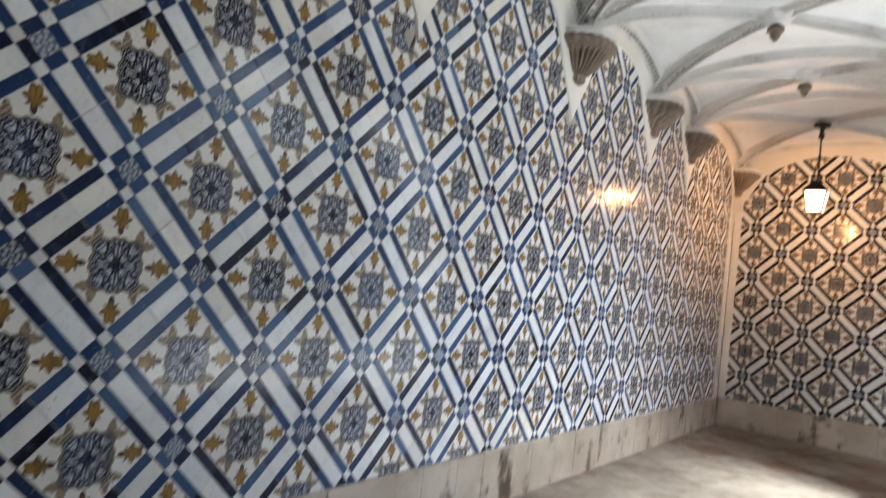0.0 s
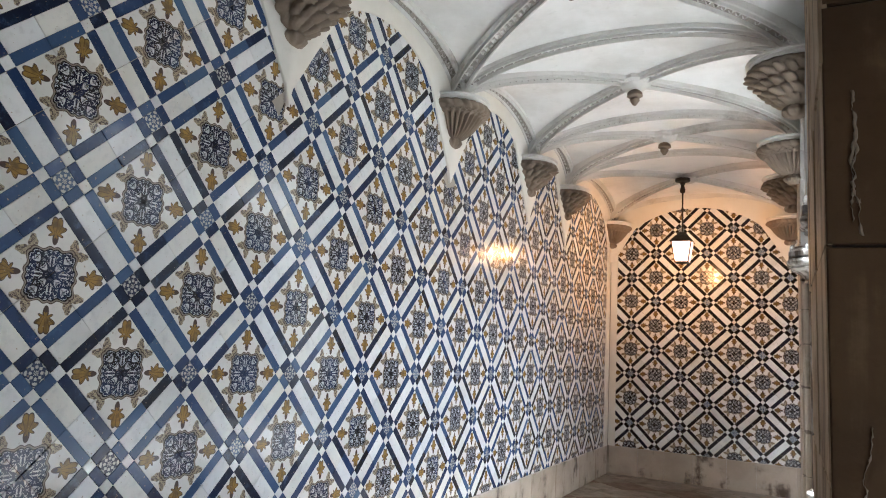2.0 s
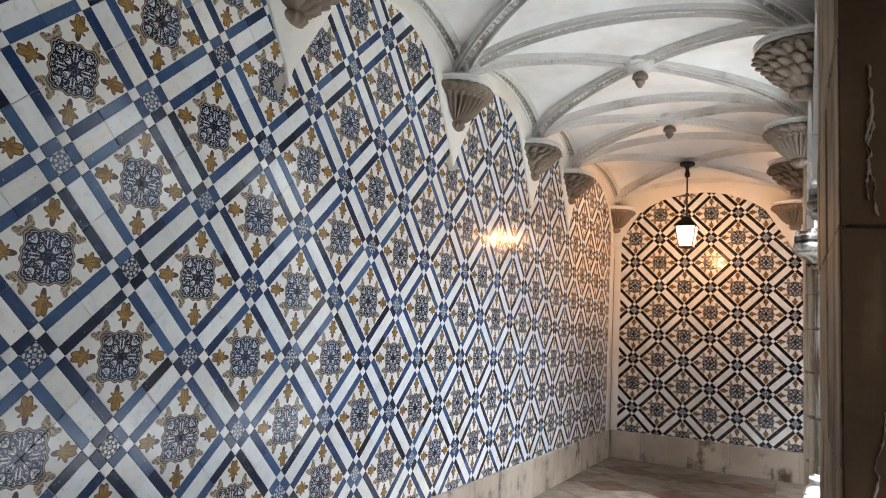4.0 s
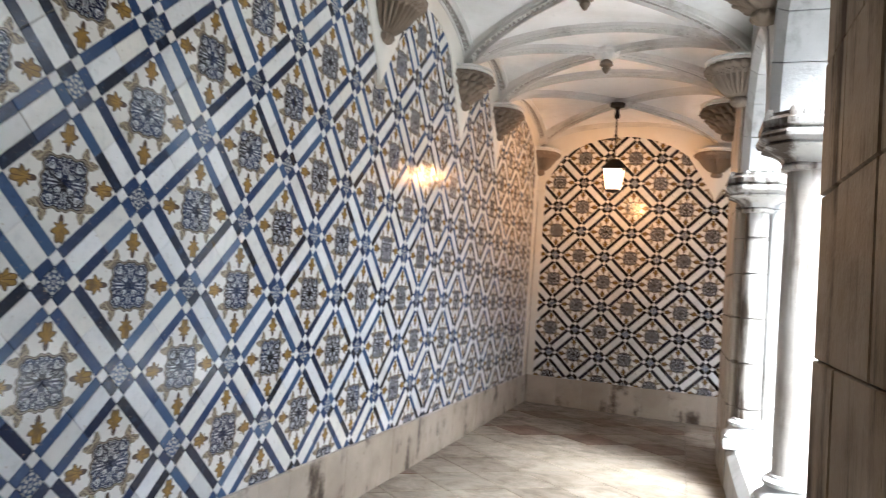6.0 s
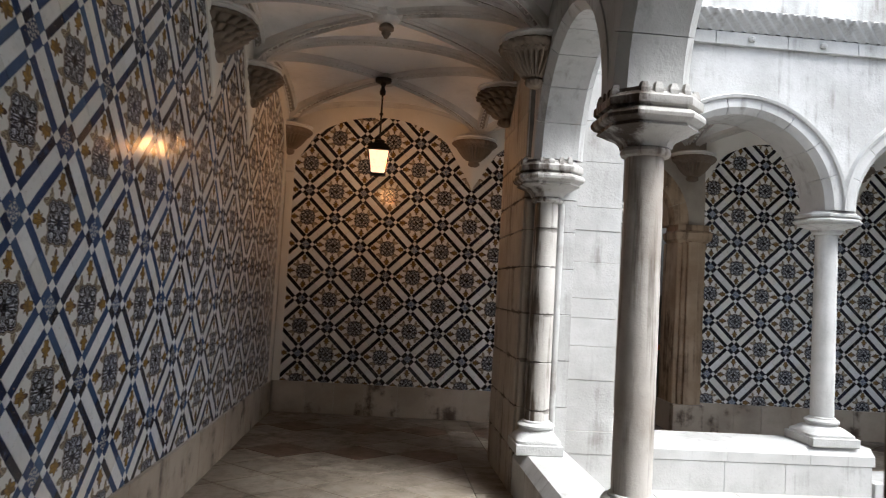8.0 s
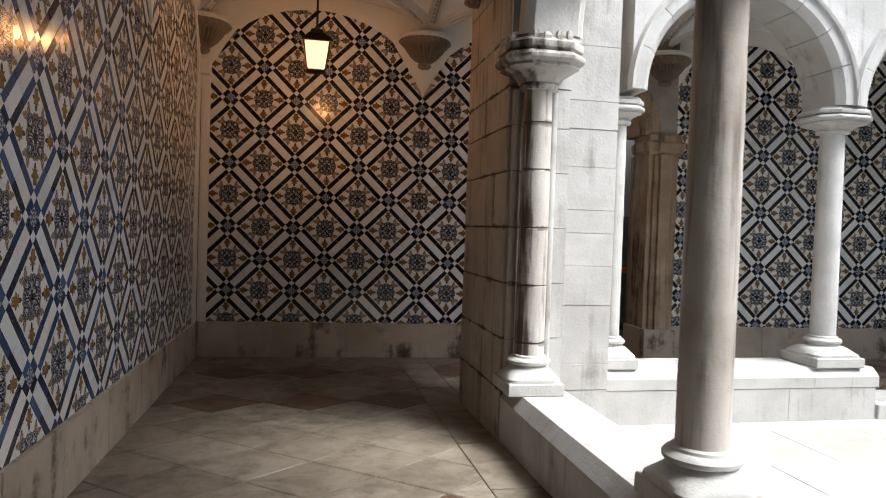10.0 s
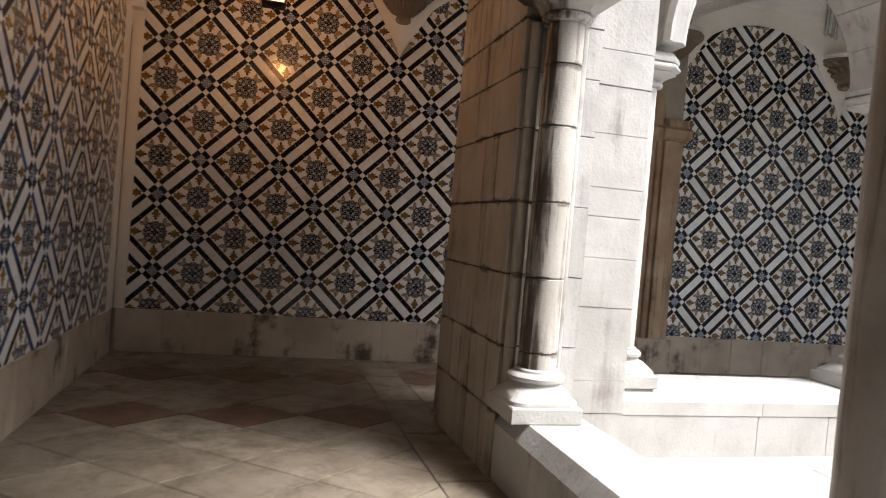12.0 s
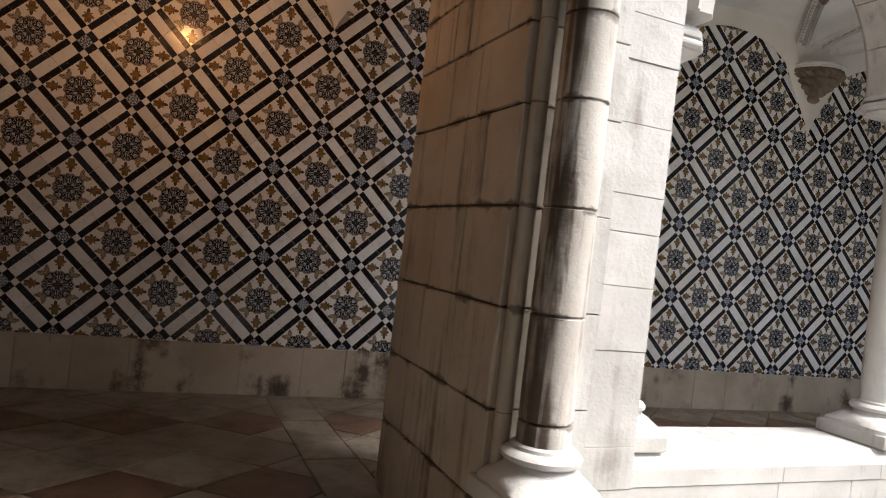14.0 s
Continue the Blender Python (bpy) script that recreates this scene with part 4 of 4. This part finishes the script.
# ---- lantern ----
def lantern():
    x, y, z = LANTERN
    ob = thing("hanging_lantern", "lit dark iron lantern hanging from the vault", "lantern", at=pose(x, y, 0))
    sq = [(math.sqrt(0.5) * a, math.sqrt(0.5) * b) for a, b in SQUARE]
    part("ceiling_rose", turned(bmesh.new(), [(0.02, 3.17), (0.03, 3.195), (0.07, 3.205), (0.075, 3.215), (0.075, 3.235)], circle(20)), IRON, ob, smooth=40)
    part("stem", turned(bmesh.new(), [(0.008, 2.66), (0.008, 2.9), (0.016, 2.905), (0.016, 2.92), (0.008, 2.925), (0.008, 3.08), (0.024, 3.09), (0.028, 3.12), (0.018, 3.15), (0.014, 3.18)], circle(10)), IRON, ob, smooth=40)
    part("roof", turned(bmesh.new(), [(0.155, 2.565), (0.16, 2.572), (0.15, 2.58), (0.085, 2.635), (0.07, 2.64), (0.06, 2.665), (0.015, 2.68)], sq), IRON, ob, "dark iron lantern roof")
    top, bot, zt, zb = 0.098, 0.066, 2.565, 2.365
    for k in range(4):
        rot = Matrix.Rotation(k * math.pi / 2, 4, "Z")
        bm = bmesh.new()
        loft(bm, [[rot @ Vector((s * w, d - off, h)) for s, w, d, h in ((-1, top - 0.01, top, zt), (1, top - 0.01, top, zt), (1, bot - 0.01, bot, zb), (-1, bot - 0.01, bot, zb))] for off in (0.0, 0.004)])
        bmesh.ops.recalc_face_normals(bm, faces=bm.faces)
        pane = part("pane", bm, LIT_GLASS, ob, "glowing frosted pane")
        pane.visible_shadow = False
        bm = bmesh.new()
        loft(bm, [[rot @ Vector((a + dx, a + dy, h)) for dx, dy in ((-0.008, -0.008), (0.004, -0.008), (0.004, 0.004), (-0.008, 0.004))] for a, h in ((bot, zb), (top, zt))])
        part("corner_bar", bm, IRON, ob)
    part("bottom_plate", turned(bmesh.new(), [(0.01, 2.335), (0.02, 2.345), (0.075, 2.352), (0.10, 2.358), (0.10, 2.366)], sq), IRON, ob)


lantern()


# ---- pieces: floor slabs, skirting, wall tiles ----
def clip(poly, a, b, c):
    """Keeps the part of a polygon where a * u + b * v <= c."""
    out = []
    for p, q in zip(poly, poly[1:] + poly[:1]):
        dp, dq = a * p[0] + b * p[1] - c, a * q[0] + b * q[1] - c
        if dp <= 0:
            out.append(p)
        if (dp < 0 < dq) or (dq < 0 < dp):
            t = dp / (dp - dq)
            out.append((p[0] + (q[0] - p[0]) * t, p[1] + (q[1] - p[1]) * t))
    return out


def middle(poly):
    return sum(p[0] for p in poly) / len(poly), sum(p[1] for p in poly) / len(poly)


def size_of(poly):
    return abs(sum(p[0] * q[1] - p[1] * q[0] for p, q in zip(poly, poly[1:] + poly[:1]))) / 2


def prism(poly, c, thick, gap, edge, tilt=(0, 0)):
    """A flat piece round c: foot ring, shoulder ring, top ring with an eased edge."""
    reach = max(0.004, math.sqrt(size_of(poly)) / 2)
    n = len(poly)
    verts = []
    for h, d in ((0.0, gap), (thick - edge * 0.6, gap), (thick, gap + edge)):
        k = max(0.3, 1 - d / reach)
        for u, v in poly:
            x, y = (u - c[0]) * k, (v - c[1]) * k
            verts.append((x, y, h + (x * tilt[0] + y * tilt[1] if h else 0.0)))
    faces = [tuple(range(2 * n, 3 * n))]
    for r in (0, n):
        faces += [(r + i, r + (i + 1) % n, r + n + (i + 1) % n, r + n + i) for i in range(n)]
    return verts, faces


class Pieces:
    """Gathers pieces on one plane: those inside near become objects, the others one joined mesh."""
    def __init__(self, name, parent, m, mats, thick, gap, edge, near, wobble, limit=300):
        self.name, self.parent, self.m, self.mats = name, parent, m, mats
        self.thick, self.gap, self.edge, self.near, self.wobble, self.limit = thick, gap, edge, near, wobble, limit
        self.v, self.f, self.i, self.uv, self.count, self.shared = [], [], [], [], 0, {}
        self.rng = random.Random(len(name) * 7 + len(mats))

    def add(self, poly, mat, key=None, uv=None):
        if len(poly) < 3 or size_of(poly) < 0.00012:
            return
        if sum(p[0] * q[1] - p[1] * q[0] for p, q in zip(poly, poly[1:] + poly[:1])) < 0:
            poly = poly[::-1]
        c = middle(poly)
        tilt = (self.rng.gauss(0, self.wobble), self.rng.gauss(0, self.wobble))
        u0, u1, v0, v1 = self.near
        single = self.count < self.limit and u0 < c[0] < u1 and v0 < c[1] < v1
        def uv_of(verts, faces):
            return [uv(verts[k][0] + c[0], verts[k][1] + c[1]) if uv else (0.0, 0.0) for f in faces for k in f]
        if single:
            me = self.shared.get(key) if key else None
            if me is None:
                verts, faces = prism(poly, c, self.thick, self.gap, self.edge)
                me = mesh(self.name, verts, faces, self.mats[mat], uvs=uv_of(verts, faces))
                if key:
                    self.shared[key] = me
            ob = new(self.name, me)
            ob.parent = self.parent
            ob.matrix_basis = self.m @ Matrix.Translation((*c, 0)) @ Euler((tilt[1], -tilt[0], 0)).to_matrix().to_4x4()
            self.count += 1
            return
        verts, faces = prism(poly, c, self.thick, self.gap, self.edge, tilt)
        base = len(self.v)
        self.uv += uv_of(verts, faces)
        self.v += [self.m @ Vector((x + c[0], y + c[1], z)) for x, y, z in verts]
        self.f += [tuple(base + k for k in f) for f in faces]
        self.i += [mat] * len(faces)

    def finish(self, name):
        if self.f:
            ob = new(name, mesh(name, self.v, self.f, self.mats, self.i, self.uv))
            ob.parent = self.parent
            tagged(ob, kind="stuff")


def tiled_field(pieces, u0, z0, fields, bays, fall=0.0):
    """Diagonal lattice of strips round square rosettes, clipped to the fields (u from, u to)."""
    P, A, B = 0.4052, 0.0675, 0.0315
    H = P / 2
    r2 = math.sqrt(0.5)
    def to_wall(s, t):
        u, z = u0 + (s - t) * r2, z0 + (s + t) * r2
        return (u + fall * z, z - fall * (u - YE))
    cell = []
    cell.append((-B, B, -B, B, 2, "flower"))
    for s0, s1, t0, t1 in ((B, A, -B, B), (-A, -B, -B, B), (-B, B, B, A), (-B, B, -A, -B)):
        cell.append((s0, s1, t0, t1, 1, None))
    for a in ((B, A), (-A, -B)):
        for b in ((B, A), (-A, -B)):
            cell.append((*a, *b, 0, "corner"))
    for a in ((A, H), (H, P - A)):
        for b, k in (((-B, B), 0), ((B, A), 1), ((-A, -B), 1)):
            cell.append((*a, *b, k, f"s{k}"))
            cell.append((*b, *a, k, f"t{k}"))
        for b in ((A, H), (H, P - A)):
            cell.append((*a, *b, 3, f"r{a[0] > 0.1}{b[0] > 0.1}"))
    lo, hi = min(f[0] for f in fields), max(f[1] for f in fields)
    reach = int((hi - lo + 4) / P) + 8
    for i in range(-reach, reach):
        for j in range(-reach, reach):
            cu, cz = to_wall(i * P, j * P)
            if not (lo - 0.7 < cu < hi + 0.7 and TILE_FOOT - 0.7 < cz < 3.4):
                continue
            ru, rz = to_wall(i * P + H, j * P + H)
            for s0, s1, t0, t1, k, key in cell:
                full = [to_wall(i * P + s, j * P + t) for s, t in ((s0, t0), (s1, t0), (s1, t1), (s0, t1))]
                for fa, fb in fields:
                    poly = clip(clip(clip(full, -1, 0, -fa), 1, 0, fb), -fall, -1, -TILE_FOOT - fall * YE)
                    if len(poly) < 3:
                        continue
                    c = middle(poly)
                    z, slope = border(c[0], bays)
                    poly = clip(poly, -slope, 1, z - slope * c[0])
                    if len(poly) < 3:
                        continue
                    whole = len(poly) == 4 and abs(size_of(poly) - size_of(full)) < 1e-7
                    uv = None
                    if k == 3:
                        uv = lambda x, y: ((x - ru) / 0.191, (y - rz) / 0.191)
                    elif k == 2:
                        uv = lambda x, y: (((x - cu) + (y - cz)) * r2 / B, ((y - cz) - (x - cu)) * r2 / B)
                    kk = k if key is not None or k != 1 else 1
                    name = (f"{key}{s1 - s0:.4f}{t1 - t0:.4f}" + (f"{s0:.3f}{t0:.3f}" if k == 3 else "")) if whole else None
                    pieces.add(poly, kk, name, uv)


def skirting(parent, m, lengths, u0, u1):
    rng = random.Random(12)
    u = u0
    while u < u1 - 0.02:
        v = min(u1, u + rng.uniform(*lengths))
        bm = bmesh.new()
        h = TILE_FOOT + rng.uniform(-0.004, 0.004)
        o = 0.02 + rng.uniform(0, 0.005)
        box(bm, u + 0.0015, v - 0.0015, 0.0, h, 0.0, o, bevel=0.004)
        bm.transform(m)
        bmesh.ops.recalc_face_normals(bm, faces=bm.faces)
        part("skirting_slab", bm, STONE_SKIRT, parent)
        u = v


skirting(wall_left, SLOPED @ LEFT_M, (0.24, 0.42), -2.6, YE - 0.03)
skirting(wall_end, END_M, (0.28, 0.40), 0.03, DOOR_X - DOOR_R - 0.30)
skirting(wall_end, END_M, (0.28, 0.45), DOOR_X + DOOR_R + 0.30, 8.1)

floor = tagged(new("floor"), "worn diagonal marble floor in cream and red", "floor", kind="structure")
floor.matrix_basis = SLOPED
part("bed", boxed(-0.3, 2.3, -2.9, YE + 0.3, -0.3, -0.022), JOINT, floor)
part("bed", boxed(2.3, 3.3, -2.6, 1.7, -0.3, -0.022), JOINT, floor)
part("bed", boxed(2.3, 8.3, 6.35, 10.4, -0.3, -0.022), JOINT, floor)
FLOOR_M = pose(0, 0, -0.02)
slabs = Pieces("floor_slab", floor, FLOOR_M, [M_CREAM, M_RED], 0.02, 0.0035, 0.005, (-1, 9, -3, 9), 0.001)


def diamonds(field, x0, y0, hx, hy):
    xa, xb, ya, yb = field
    rng = random.Random(8)
    for j in range(int((ya - y0) / hy) - 2, int((yb - y0) / hy) + 3):
        for i in range(int((xa - x0) / hx) - 2, int((xb - x0) / hx) + 3):
            if (i + j) % 2:
                continue
            cx, cy = x0 + i * hx, y0 + j * hy
            poly = [(cx - hx, cy), (cx, cy - hy), (cx + hx, cy), (cx, cy + hy)]
            for a, b, c in ((-1, 0, -xa), (1, 0, xb), (0, -1, -ya), (0, 1, yb)):
                poly = clip(poly, a, b, c) if len(poly) > 2 else poly
            red = j % 4 == 0 and cy > 6.4 or (j % 4 == 0 and rng.random() < 0.25)
            slabs.add(poly, 1 if red else 0, None)


diamonds((0.0, 1.80, -2.6, YE + 0.06), 1.005, 5.710, 0.2975, 0.2495)
for k in range(16):
    y = -2.6 + 0.69 * k
    slabs.add([(1.80, y), (XR + 0.02, y), (XR + 0.02, min(YE, y + 0.69)), (1.80, min(YE, y + 0.69))], 0)
diamonds((XR + 0.02, 8.1, 6.40, YE), 1.005, 5.710, 0.2975, 0.2495)
for k in range(2):
    slabs.add([(XR + 0.02, -1.0 + 1.3 * k), (3.3, -1.0 + 1.3 * k), (3.3, 0.3 + 1.3 * k), (XR + 0.02, 0.3 + 1.3 * k)], 0)
for k in range(6):
    slabs.add([(2.2 + 0.6 * k, YE), (2.8 + 0.6 * k, YE), (2.8 + 0.6 * k, 10.2), (2.2 + 0.6 * k, 10.2)], 0)
slabs.finish("floor_rest")

courtyard = tagged(new("pavement"), "pale marble courtyard paving", "paving", kind="structure")
part("bed", boxed(2.38, 8.3, -2.9, 6.34, -0.3, -0.022), JOINT, courtyard)
flags = Pieces("paving_slab", courtyard, pose(0, 0, -0.02), [M_COURT], 0.02, 0.002, 0.004, (-1, 9, -3, 9), 0.001)
crng = random.Random(5)
for r in range(16):
    edge = 2.38 if r > 7 else 3.3
    x = edge - crng.uniform(0, 0.4)
    while x < 8.1:
        w = crng.uniform(0.6, 1.1)
        flags.add([(max(edge, x), -2.9 + 0.585 * r), (min(8.1, x + w), -2.9 + 0.585 * r), (min(8.1, x + w), -2.315 + 0.585 * r), (max(edge, x), -2.315 + 0.585 * r)], 0)
        x += w
flags.finish("paving_rest")

left_tiles = Pieces("tile", wall_left, LEFT_M, [G_WHITE, G_BLUE, G_FLOWER, G_ROSE], 0.006, 0.0007, 0.0016, (1.25, 3.1, 0.95, 2.15), 0.008)
tiled_field(left_tiles, 1.580, 1.437, [(-2.5, YE - 0.14)], LEFT_BAYS, FALL)
left_tiles.finish("tiling")
end_tiles = Pieces("tile", wall_end, END_M, [G_WHITE, G_BLUE_DIM, G_FLOWER, G_ROSE_DIM], 0.006, 0.0007, 0.0016, (0.35, 2.0, 0.6, 1.9), 0.004)
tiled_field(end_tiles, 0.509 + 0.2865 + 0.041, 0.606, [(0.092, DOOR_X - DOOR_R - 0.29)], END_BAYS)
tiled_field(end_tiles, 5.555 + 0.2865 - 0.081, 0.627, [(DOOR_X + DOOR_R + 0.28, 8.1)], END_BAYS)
end_tiles.finish("tiling")
